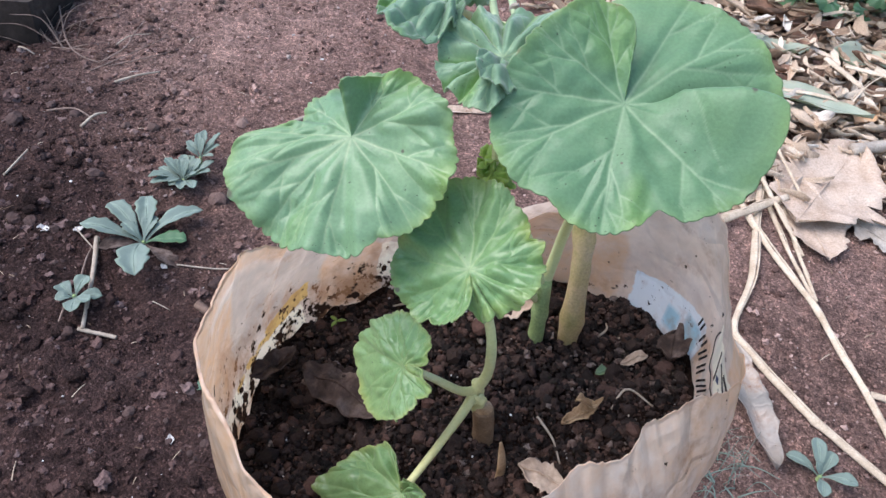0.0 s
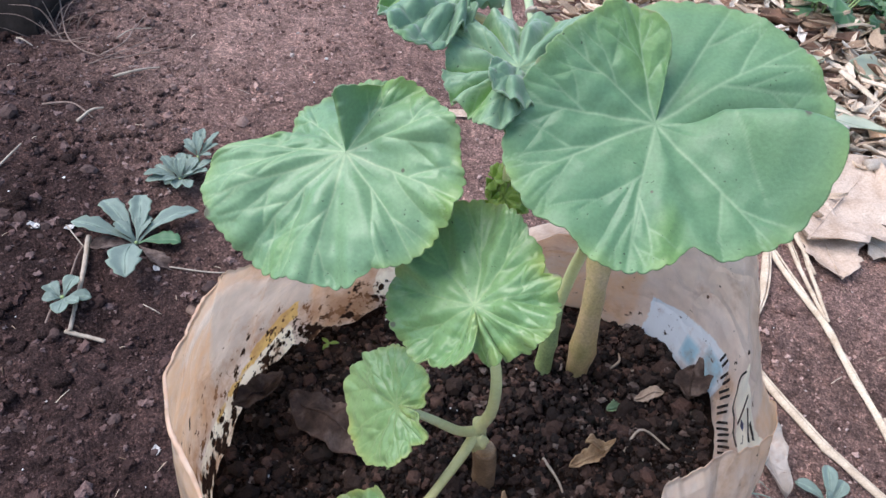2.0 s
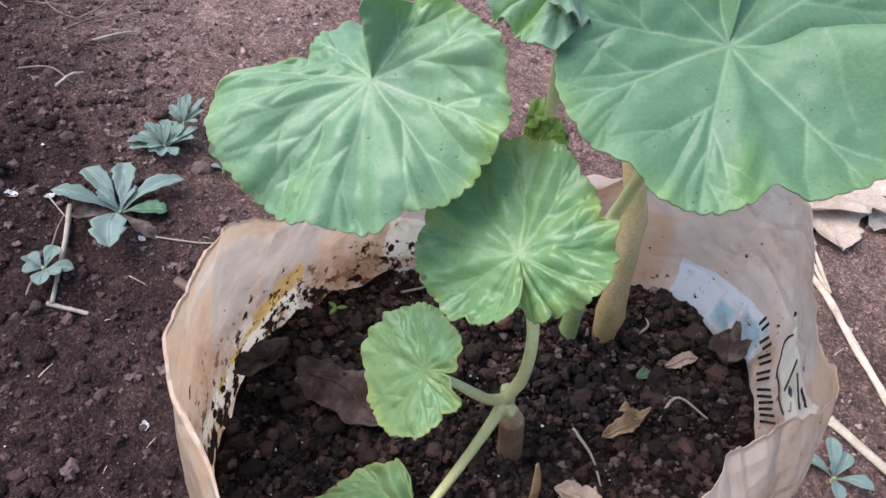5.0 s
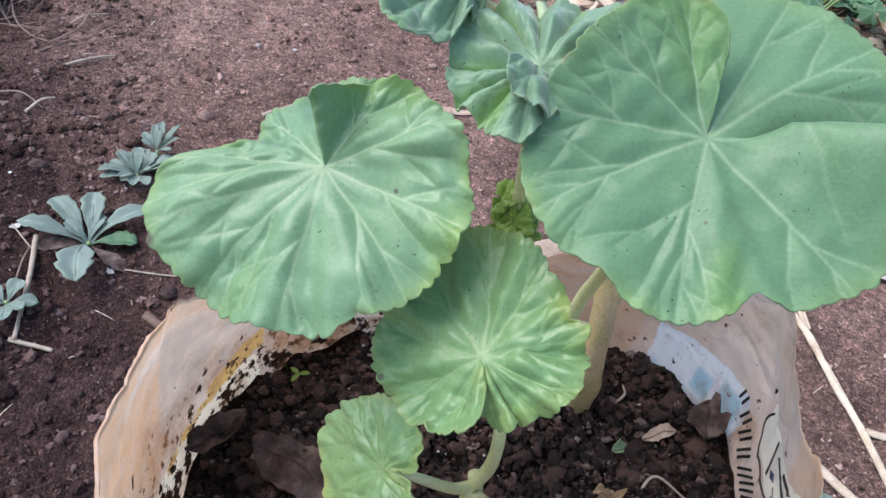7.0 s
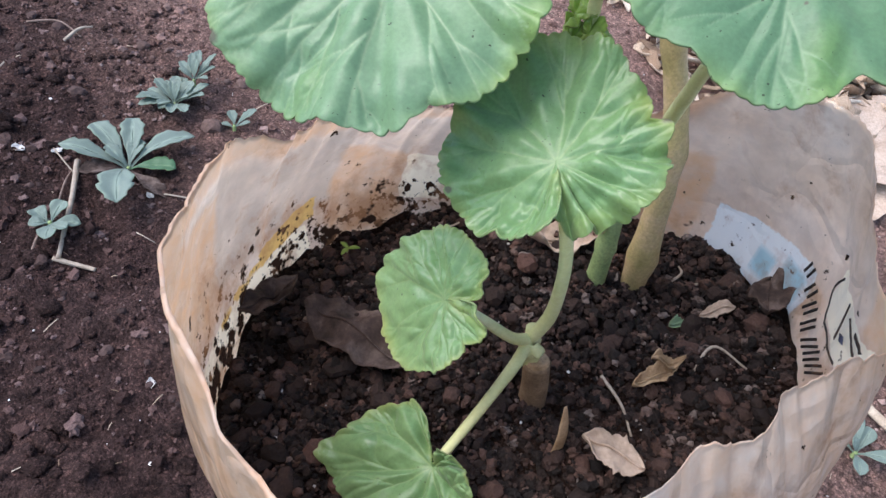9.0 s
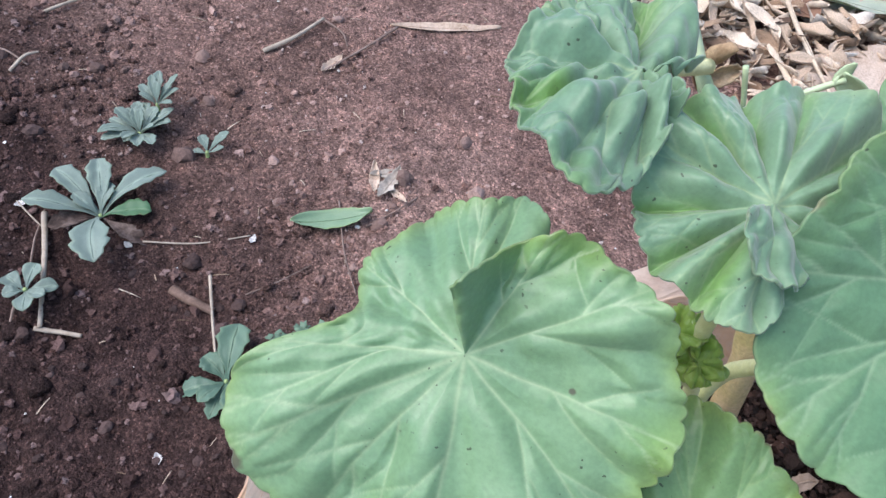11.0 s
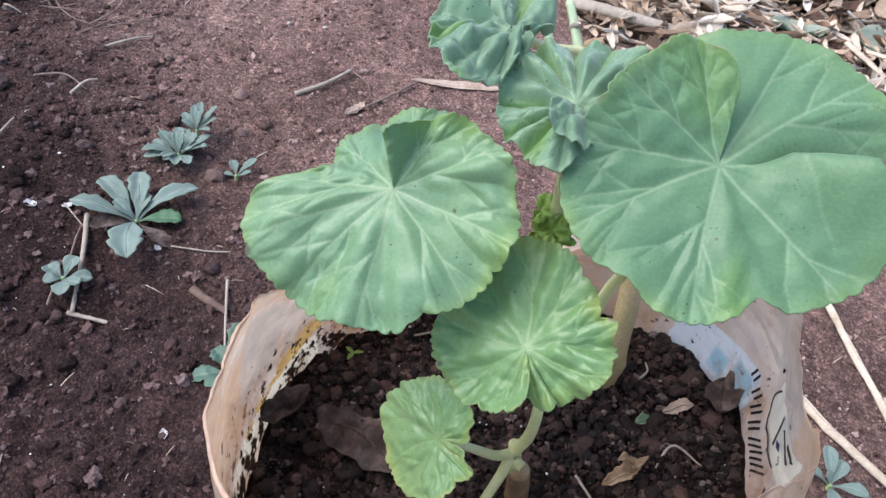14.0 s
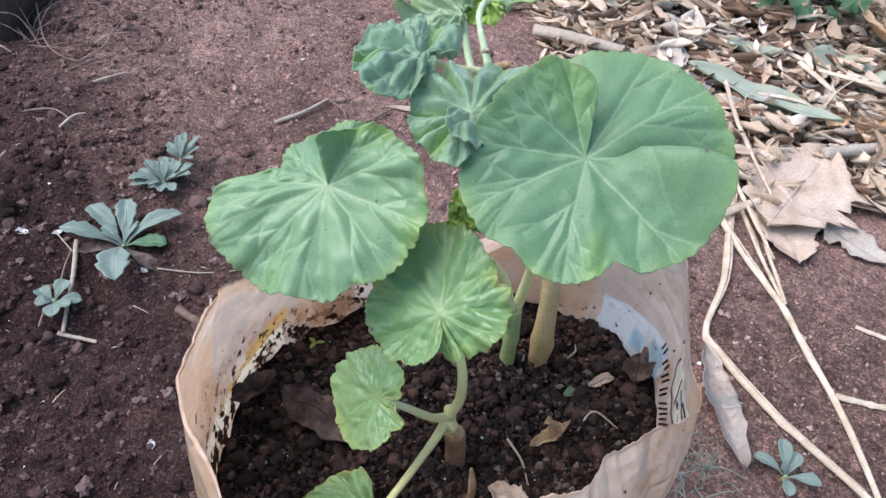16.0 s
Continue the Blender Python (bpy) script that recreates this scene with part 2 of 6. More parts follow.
TWIG = fibre_material("grey_brown_twig", [(0.3, (0.13, 0.09, 0.075)), (0.6, (0.27, 0.2, 0.17)), (0.8, (0.38, 0.3, 0.26))], 70)
PALE_TWIG = fibre_material("pale_twig", [(0.3, (0.3, 0.25, 0.2)), (0.6, (0.45, 0.39, 0.32)), (0.8, (0.55, 0.5, 0.43))], 70)
BROWN_TWIG = fibre_material("brown_twig", [(0.3, (0.1, 0.065, 0.05)), (0.6, (0.18, 0.12, 0.095)), (0.8, (0.27, 0.2, 0.16))], 60)
DRY = fibre_material("dry_leaf_tan", [(0.3, (0.37, 0.275, 0.2)), (0.5, (0.5, 0.395, 0.315)), (0.72, (0.58, 0.485, 0.4))], 22)
DRY_GREY = fibre_material("dry_leaf_grey", [(0.3, (0.3, 0.26, 0.22)), (0.55, (0.42, 0.38, 0.33)), (0.75, (0.52, 0.48, 0.42))], 22)
DRY_BROWN = fibre_material("dry_leaf_brown", [(0.3, (0.12, 0.07, 0.05)), (0.55, (0.22, 0.13, 0.09)), (0.8, (0.34, 0.22, 0.15))], 24)
PALE_DRY = fibre_material("dry_leaf_pale", [(0.3, (0.4, 0.36, 0.31)), (0.55, (0.5, 0.46, 0.4)), (0.75, (0.6, 0.57, 0.51))], 22)
DRY_ORANGE = fibre_material("dry_leaf_orange", [(0.3, (0.36, 0.22, 0.12)), (0.55, (0.5, 0.33, 0.2)), (0.75, (0.6, 0.44, 0.3))], 22)
DEAD_DARK = fibre_material("rotting_leaf_dark", [(0.35, (0.02, 0.014, 0.012)), (0.5, (0.065, 0.044, 0.037)), (0.72, (0.2, 0.155, 0.135))], 70)
OLD_WOOD = fibre_material("old_dark_wood", [(0.3, (0.015, 0.012, 0.011)), (0.6, (0.038, 0.03, 0.027)), (0.8, (0.085, 0.066, 0.057))], 12, 0.9)
LITTER = lumps_material("leaf_litter", [(0.0, (0.1, 0.067, 0.05)), (0.18, (0.27, 0.185, 0.125)), (0.4, (0.46, 0.345, 0.25)), (0.7, (0.62, 0.5, 0.385)), (0.95, (0.72, 0.62, 0.5)), (1.0, (0.62, 0.59, 0.54))], 0.75)


def film_material(name, a, b_col, c, dirt, printed=False):
    """Crumpled plastic film, soiled; the attribute dirt grows towards the soil line, white, ochre and blue are its print."""
    m, nt, b = material(name, 0.24, 0.6)
    v = coords(nt)
    col = ramp(nt, noise_tex(nt, v, 16, 4, 0.6), [(0.3, a), (0.52, b_col), (0.72, c)])
    col = mix(nt, ramp(nt, noise_tex(nt, v, 24, 4, 0.7), [(0.5, (0, 0, 0)), (0.75, (0.4, 0.4, 0.4))]), col, (0.5, 0.36, 0.26))
    veil = ramp(nt, noise_tex(nt, v, 42, 5, 0.7), [(0.4, (0.86, 0.86, 0.88)), (0.6, (1.06, 1.06, 1.06))])
    col = mix(nt, 0.8, col, veil, "MULTIPLY")
    if printed:
        ragged = math_node(nt, "MULTIPLY", math_node(nt, "SUBTRACT", noise_tex(nt, v, 120, 4, 0.6), 0.5), 0.9)
        for key, colour in (("grey", (0.5, 0.425, 0.36)), ("amber", (0.76, 0.43, 0.22)), ("white", (0.96, 0.86, 0.68)), ("ochre", (0.76, 0.5, 0.18)), ("blue", (0.84, 0.87, 0.88)), ("azure", (0.3, 0.58, 0.68))):
            broad = key in ("amber", "azure", "grey")
            mask = ramp(nt, math_node(nt, "ADD", attribute(nt, key), math_node(nt, "MULTIPLY", ragged, 0.5) if key == "azure" else ragged), [(0.4, (0, 0, 0)), (0.95, (0.75, 0.75, 0.75))] if broad else [(0.45, (0, 0, 0)), (0.55, (1, 1, 1))])
            col = mix(nt, mask, col, colour)
    clean = math_node(nt, "MULTIPLY", attribute(nt, "white"), 0.02)
    stain = math_node(nt, "SUBTRACT", math_node(nt, "ADD", math_node(nt, "MULTIPLY", attribute(nt, "dirt"), 0.2), noise_tex(nt, v, 190, 4, 0.65)), clean)
    col = mix(nt, ramp(nt, stain, [(0.69, (0, 0, 0)), (0.735, (1, 1, 1))]), col, dirt)
    smear = math_node(nt, "SUBTRACT", math_node(nt, "ADD", math_node(nt, "MULTIPLY", attribute(nt, "dirt"), 0.2), noise_tex(nt, v, 34, 5, 0.7)), math_node(nt, "MULTIPLY", clean, 4.0))
    col = mix(nt, ramp(nt, smear, [(0.56, (0, 0, 0)), (0.76, (0.75, 0.75, 0.75))]), col, (0.4, 0.2, 0.1))
    blots = math_node(nt, "ADD", math_node(nt, "MULTIPLY", attribute(nt, "dirt"), 0.2), noise_tex(nt, v, 75, 3, 0.6))
    col = mix(nt, ramp(nt, blots, [(0.75, (0, 0, 0)), (0.79, (1, 1, 1))]), col, dirt)
    clots = math_node(nt, "ADD", math_node(nt, "MULTIPLY", math_node(nt, "MULTIPLY", attribute(nt, "white"), attribute(nt, "dirt")), 0.26), noise_tex(nt, v, 120, 3, 0.5))
    col = mix(nt, ramp(nt, clots, [(0.75, (0, 0, 0)), (0.78, (1, 1, 1))]), col, dirt)
    nt.links.new(col, b.inputs["Base Color"])
    warp = nt.nodes.new("ShaderNodeTexNoise")
    warp.inputs["Scale"].default_value = 30
    nt.links.new(v, warp.inputs["Vector"])
    bent = nt.nodes.new("ShaderNodeVectorMath")
    bent.operation = "MULTIPLY_ADD"
    nt.links.new(warp.outputs["Color"], bent.inputs[0])
    bent.inputs[1].default_value = (0.03, 0.03, 0.03)
    nt.links.new(v, bent.inputs[2])
    facets = add(nt, "ShaderNodeTexVoronoi", Scale=30)
    facets.feature = "DISTANCE_TO_EDGE"
    nt.links.new(bent.outputs[0], facets.inputs["Vector"])
    small = add(nt, "ShaderNodeTexVoronoi", Scale=110)
    nt.links.new(bent.outputs[0], small.inputs["Vector"])
    height = math_node(nt, "ADD", math_node(nt, "MULTIPLY", math_node(nt, "MINIMUM", facets.outputs["Distance"], 0.1), 3.0), math_node(nt, "MULTIPLY", small.outputs["Distance"], 0.4))
    bump(nt, b, math_node(nt, "ADD", height, math_node(nt, "MULTIPLY", noise_tex(nt, v, 11, 3, 0.5), 0.8)), 0.45, 0.006)
    t = nt.nodes.new("ShaderNodeBsdfTranslucent")
    nt.links.new(col, t.inputs["Color"])
    ms = nt.nodes.new("ShaderNodeMixShader")
    ms.inputs[0].default_value = 0.5
    nt.links.new(b.outputs[0], ms.inputs[1])
    nt.links.new(t.outputs[0], ms.inputs[2])
    nt.links.new(ms.outputs[0], nt.nodes["Material Output"].inputs["Surface"])
    return m


SOILED = (0.03, 0.017, 0.012)
FILM = film_material("tan_plastic_film", (0.72, 0.52, 0.38), (0.8, 0.64, 0.52), (0.86, 0.76, 0.67), SOILED, True)
STRIP = film_material("dirty_clear_plastic", (0.36, 0.36, 0.33), (0.52, 0.47, 0.42), (0.66, 0.62, 0.57), (0.12, 0.1, 0.09))
PRINT_BLUE_DARK = film_material("dark_blue_print", (0.03, 0.05, 0.12), (0.05, 0.08, 0.18), (0.08, 0.12, 0.24), SOILED)
PRINT_DARK = film_material("dark_print", (0.03, 0.03, 0.035), (0.05, 0.045, 0.045), (0.09, 0.08, 0.075), SOILED)


# ---- helpers for meshes ----
def shaped(name, verts, faces, mat, parent=None, label="", smooth=True, attrs=None):
    """One mesh object from points and faces, with point attributes, linked under its parent."""
    me = bpy.data.meshes.new(name)
    me.from_pydata([tuple(map(float, p)) for p in verts], [], [tuple(map(int, f)) for f in faces])
    for key, values in (attrs or {}).items():
        at = me.attributes.new(key, "FLOAT", "POINT")
        at.data.foreach_set("value", np.asarray(values, dtype=np.float32))
    if smooth:
        me.polygons.foreach_set("use_smooth", [True] * len(me.polygons))
    me.materials.append(mat)
    me.update()
    ob = new(name, me)
    if parent is not None:
        ob.parent = parent
    if label:
        ob["label"] = label
    return ob


def thicken(ob, t, offset=0.0):
    s = ob.modifiers.new("thickness", "SOLIDIFY")
    s.thickness, s.offset = t, offset
    return ob


def thing(name, at, label, category, group="", kind=""):
    ob = new(name)
    ob.empty_display_size = 0.02
    ob.location = at
    return tagged(ob, label, category, group, kind)


def grid_faces(rows, cols, closed=False):
    out = []
    for i in range(rows - 1):
        for j in range(cols if closed else cols - 1):
            k = (j + 1) % cols
            out.append((i * cols + j, i * cols + k, (i + 1) * cols + k, (i + 1) * cols + j))
    return out


def smooth_line(points, n):
    """A smooth curve through the points, n samples."""
    p = [Vector(q) for q in points]
    p = [2 * p[0] - p[1], *p, 2 * p[-1] - p[-2]]
    out = []
    spans = len(p) - 3
    for k in range(n):
        u = k / (n - 1) * spans
        i = min(int(u), spans - 1)
        f = u - i
        a, b, c, d = p[i : i + 4]
        out.append(0.5 * (2 * b + (c - a) * f + (2 * a - 5 * b + 4 * c - d) * f * f + (3 * b - a - 3 * c + d) * f**3))
    return out


def tube(points, r0, r1, n=14, sides=9, rough=0.0, flat=1.0, knots=()):
    """Points and faces of a tapered, slightly uneven stalk with closed ends."""
    line = smooth_line(points, n)
    verts = []
    side = None
    for k, p in enumerate(line):
        d = (line[min(k + 1, n - 1)] - line[max(k - 1, 0)]).normalized()
        side = (side - d * side.dot(d)).normalized() if side else d.orthogonal().normalized()
        up = d.cross(side)
        f = k / (n - 1)
        r = r0 + (r1 - r0) * f
        for q in knots:
            r *= 1 + 0.22 * math.exp(-(((f - q) / 0.03) ** 2))
        for s in range(sides):
            a = 2 * math.pi * s / sides
            rr = r * (1 + rough * noise.noise(Vector((p.x * 90 + s, p.y * 90, p.z * 90 + 3 * a))))
            verts.append(p + side * math.cos(a) * rr + up * math.sin(a) * rr * flat)
    faces = grid_faces(n, sides, True)
    faces.append(tuple(range(sides - 1, -1, -1)))
    faces.append(tuple(range((n - 1) * sides, n * sides)))
    return verts, faces


def slope(x, y):
    """The lie of the land: rises gently away from the pot, level far off."""
    yy = -1.5 + (y + 1.5) if y > -1.5 else -1.5 + (y + 1.5) * 0.1
    yy = yy if yy < 2.6 else 2.6 + (yy - 2.6) * 0.05
    xx = max(-3.0, min(3.0, x))
    return -0.0237 * xx + 0.1316 * yy - 0.115


def relief(x, y):
    v = Vector((x, y, 0.0))
    near = 1.0 if abs(x) < 3 and abs(y) < 4 else 0.0
    h = 0.012 * noise.noise(v * 3.1) + 0.006 * noise.noise(v * 9.0 + Vector((3, 1, 0)))
    if near:
        rough = 0.35 + 0.9 * max(0.0, min(1.0, -1.6 * x + 1.4 * (0.75 - y) + 0.5 * noise.noise(v * 2.0)))
        h += rough * (0.008 * noise.noise(v * 26.0) + 0.0055 * noise.noise(v * 62.0))
        h += rough * 0.003 * abs(noise.noise(v * 45.0 + Vector((7, 2, 0))))
    return h


def ground_z(x, y):
    return slope(x, y) + relief(x, y)


def on_ground(x, y, up=0.0):
    return Vector((x, y, ground_z(x, y) + up))


# ---- ground: one sheet of red earth out to the horizon ----
def graded(a, b, step, far):
    mid = list(np.arange(a, b + step / 2, step))
    out, d, p = [], step * 1.6, b
    while p < far:
        p += d
        out.append(p)
        d *= 1.5
    low, d, p = [], step * 1.6, a
    while p > -far:
        p -= d
        low.append(p)
        d *= 1.5
    return low[::-1] + mid + out


gx, gy = graded(-1.05, 1.15, 0.007, 120.0), graded(0.25, 2.05, 0.007, 120.0)
gverts = [(x, y, ground_z(x, y)) for y in gy for x in gx]
def earth_darkening(x, y):
    """Freshly dug earth beside the path: darker to the west and towards low y."""
    v = -x + 0.9 * (0.75 - y) - 0.12 + 0.16 * noise.noise(Vector((x * 2.4, y * 2.4, 8))) + 0.12 * noise.noise(Vector((x * 9, y * 9, 3)))
    return max(0.0, min(1.0, v / 0.4 + 0.15))


ground = tagged(shaped("ground", gverts, grid_faces(len(gy), len(gx)), EARTH, attrs={"darker": [earth_darkening(x, y) for x, y, _ in gverts]}), "bare reddish-brown earth, crumbly and dry, with small stones", "ground", kind="structure")

def ball(level):
    """A unit icosphere as arrays: level 1 has 12 points, 2 has 42."""
    bm = bmesh.new()
    bmesh.ops.create_icosphere(bm, subdivisions=level, radius=1.0)
    v, f = np.array([p.co[:] for p in bm.verts]), np.array([[q.index for q in t.verts] for t in bm.faces])
    bm.free()
    return v, f


BALLS = {1: ball(1), 2: ball(2)}


def scatter(name, places, mat, label, category, squash=0.7, uneven=0.3, rng=None, fine=0.0026, darken=None, smooth=False):
    """Many small lumps in one mesh: places are (x, y, z, radius); those over fine are rounder."""
    verts, faces, count, darker = [], [], 0, []
    for x, y, z, r in places:
        base, f = BALLS[2 if r > fine else 1]
        n = len(base)
        a, b = rng.uniform(0, 6.28), rng.uniform(0, 6.28)
        ca, sa, cb, sb = math.cos(a), math.sin(a), math.cos(b), math.sin(b)
        k = rng.uniform(-1, 1, (4, 3)) * 1.7
        rough = 1 + uneven * 0.6 * np.sin(base @ k.T + rng.uniform(0, 6.28, 4)).sum(1, keepdims=True) * 0.5 + rng.uniform(-uneven, uneven, (n, 1)) * (0.9 if n > 12 else 0.6)
        w = base * rough * r * np.array([rng.uniform(0.8, 1.35), 1.0, rng.uniform(0.7, 1.1)])
        w = np.stack([w[:, 0] * cb - w[:, 2] * sb, w[:, 1], (w[:, 0] * sb + w[:, 2] * cb) * squash], 1)
        w = np.stack([w[:, 0] * ca - w[:, 1] * sa, w[:, 0] * sa + w[:, 1] * ca, w[:, 2]], 1)
        verts.append(w + (x, y, z))
        faces.append(f + count)
        darker += [darken(x, y) if darken else 0.0] * n
        count += n
    return tagged(shaped(name, np.concatenate(verts), np.concatenate(faces), mat, smooth=smooth, attrs={"darker": darker}), label, category, kind="stuff")


rng = np.random.default_rng(4)
clods = []
while len(clods) < 650:
    x, y = rng.uniform(-1.0, 0.3), rng.uniform(0.35, 1.6)
    if rng.random() < earth_darkening(x, y) * 0.8 + 0.06 and noise.noise(Vector((x * 7, y * 7, 6))) > -0.1:
        r = 0.0032 + 0.008 * rng.random() ** 3
        clods.append((x, y, ground_z(x, y) + 0.15 * r, r))
scatter("earth_clods", clods, EARTH_LUMP, "rounded reddish-brown clods of dug earth", "soil clods", 0.6, 0.3, rng=rng, darken=earth_darkening, smooth=True)
spots = []
while len(spots) < 54000:
    x, y = rng.uniform(-1.0, 0.8), rng.uniform(0.4, 2.2)
    thick = 0.45 + 0.55 * max(0.0, min(1.0, 0.45 - 1.2 * (x + 0.3))) + 0.5 * noise.noise(Vector((x * 5, y * 5, 2)))
    if rng.random() > thick:
        continue
    dug = max(0.0, min(1.0, -2 * x + 1.8 * (0.75 - y)))
    r = 0.0006 + 0.0014 * rng.random() ** 2 + (0.0026 + 0.0022 * dug) * rng.random() ** (18 - 6 * dug)
    spots.append((x, y, ground_z(x, y) + 0.35 * r, r))
scatter("earth_crumbs", spots, CLODS, "small reddish-brown crumbs and clods of dry earth", "soil crumbs", 0.75, 0.85, rng=rng, fine=0.0018, darken=earth_darkening)
spots = []
for _ in range(260):
    x, y = rng.uniform(-1.0, 0.75), rng.uniform(0.35, 1.6)
    r = 0.0007 + 0.0022 * rng.random() ** 3
    spots.append((x, y, ground_z(x, y) + r, r))
scatter("white_flakes", spots, FLAKES, "tiny white flakes and chips scattered on the earth", "flakes", 0.4, rng=rng)
# ---- the grow bag ----
POT = Vector((0.092, 0.312, 0.0))
SOIL_R = [(0, 0.0927), (15, 0.0966), (30, 0.0975), (50, 0.0955), (75, 0.0799), (100, 0.0685), (125, 0.078), (150, 0.0918), (165, 0.0998), (180, 0.1054), (195, 0.1122), (210, 0.1198), (230, 0.1268), (250, 0.1262), (270, 0.122), (290, 0.1155), (310, 0.108), (325, 0.1012), (340, 0.0955), (350, 0.0925)]
RIM_R = [(0, 0.0871), (15, 0.0885), (30, 0.0825), (50, 0.069), (75, 0.0555), (100, 0.0505), (125, 0.062), (150, 0.0735), (165, 0.084), (180, 0.0945), (195, 0.11), (210, 0.1225), (230, 0.133), (250, 0.141), (270, 0.123), (290, 0.0973), (310, 0.0887), (325, 0.0889), (340, 0.0992), (350, 0.0921)]
RIM_Z = [(0, 0.3778), (15, 0.3959), (30, 0.398), (50, 0.386), (75, 0.366), (100, 0.3545), (125, 0.357), (150, 0.3625), (165, 0.3635), (180, 0.365), (195, 0.3742), (210, 0.3757), (230, 0.3766), (250, 0.3734), (270, 0.3691), (290, 0.3676), (310, 0.3687), (325, 0.3709), (340, 0.3704), (350, 0.3679)]


def round_table(table, deg):
    """Smooth value at an angle from (degrees, value) pairs round a circle."""
    deg %= 360
    n = len(table)
    for i in range(n):
        a, b = table[i][0], table[(i + 1) % n][0] + (360 if i == n - 1 else 0)
        d = deg + (360 if deg < table[0][0] and i == n - 1 else 0)
        if a <= d <= b:
            f = (d - a) / (b - a)
            p0, p1, p2, p3 = (table[(i + k) % n][1] for k in (-1, 0, 1, 2))
            return 0.5 * (2 * p1 + (p2 - p0) * f + (2 * p0 - 5 * p1 + 4 * p2 - p3) * f * f + (3 * p1 - p0 - 3 * p2 + p3) * f**3)
    return table[0][1]


def soil_level(x, y):
    return 0.304 + 0.1 * (x - POT.x) + 0.035 * (y - POT.y)


def block(deg, f, a0, a1, low, high):
    """A soft-edged mask for a printed field between two angles and two heights, each given for both ends."""
    d = (deg - a0 + 180) % 360 - 180
    u = d / (a1 - a0)
    if not -0.1 < u < 1.1:
        return 0.0
    lo, hi = low[0] + (low[1] - low[0]) * u, high[0] + (high[1] - high[0]) * u
    edge = min((f - lo) / 0.08, (hi - f) / 0.08, u * abs(a1 - a0) / 4, (1 - u) * abs(a1 - a0) / 4)
    return max(0.0, min(1.0, 0.5 + edge))


def film_point(deg, f, off=0.0):
    """A place on the bag's wall: f 0 at the soil line, 1 at the rim; below the soil f runs down to -1 at the foot."""
    a = radians(deg)
    ca, sa = math.cos(a), math.sin(a)
    rs, rr, zr = round_table(SOIL_R, deg), round_table(RIM_R, deg), round_table(RIM_Z, deg)
    zs = soil_level(POT.x + rs * ca, POT.y + rs * sa) - 0.002
    curl = max(0.0, f - 1.0) / 0.09
    f = min(f, 1.0)
    fold = 0.026 * max(0.0, min(1.0, (deg - 48) / 30)) * max(0.0, min(1.0, (131 - deg) / 30))
    calm = 1 - 0.9 * fold / 0.026
    if f >= 0:
        r, z = rs + (rr - rs) * f**1.5 + 0.005 * math.sin(math.pi * f), zs + (zr - zs) * f
        r += f * 0.004 * noise.noise(Vector((ca * 4, sa * 4, z * 14))) + 0.0022 * min(1, f * 3) * (0.35 - abs(noise.noise(Vector((ca * 5, sa * 5, z * 34 + 2 * ca))))) + f * 0.0006 * noise.noise(Vector((ca * 14, sa * 14, z * 40))) + f * 0.003 * (0.22 - abs(noise.noise(Vector((ca * 9 + 3, sa * 9, z * 7)))))
        z += f * f * (0.0035 * noise.noise(Vector((ca * 6 + 4, sa * 6, 1))) + calm * (0.0016 * noise.noise(Vector((ca * 30, sa * 30, 5))) + 0.0012 * noise.noise(Vector((ca * 75, sa * 75, 9)))))
    else:
        foot = slope(POT.x + 0.1 * ca, POT.y + 0.1 * sa) - 0.012
        g = -f
        z = zs + (foot - zs) * g
        r = rs * (1 - 0.06 * g) + 0.1 * 0.06 * g
        r += 0.004 * noise.noise(Vector((ca * 3, sa * 3, z * 12))) + 0.0025 * noise.noise(Vector((ca * 8, sa * 8, z * 25)))
        if g > 0.93:
            r *= 1 - 0.25 * ((g - 0.93) / 0.07) ** 2
    flap = (0.0007 + 0.002 * block(deg, 0.5, 200, 268, (0, 0), (1, 1))) * (0.7 + 0.6 * noise.noise(Vector((ca * 4 + 2, sa * 4, 7))))
    r += off + flap * 0.7 * math.sin(1.6 * curl)
    z -= 0.5 * flap * curl * curl
    r += fold * curl
    z -= fold * (0.3 * curl + 0.12 * math.sin(math.pi * curl))
    return Vector((POT.x + r * ca, POT.y + r * sa, z))


grow_bag = thing("grow_bag", (POT.x, POT.y, slope(POT.x, POT.y)), "tan plastic food sack reused as plant bag, soiled uneven rim", "grow bag")
INV = Matrix.Translation(grow_bag.location).inverted()
NA = 480
levels = [-1.0, -0.98, -0.95] + [-0.9 + 0.05 * k for k in range(18)] + [k / 36 for k in range(37)] + [1.01, 1.03, 1.05, 1.07, 1.09]


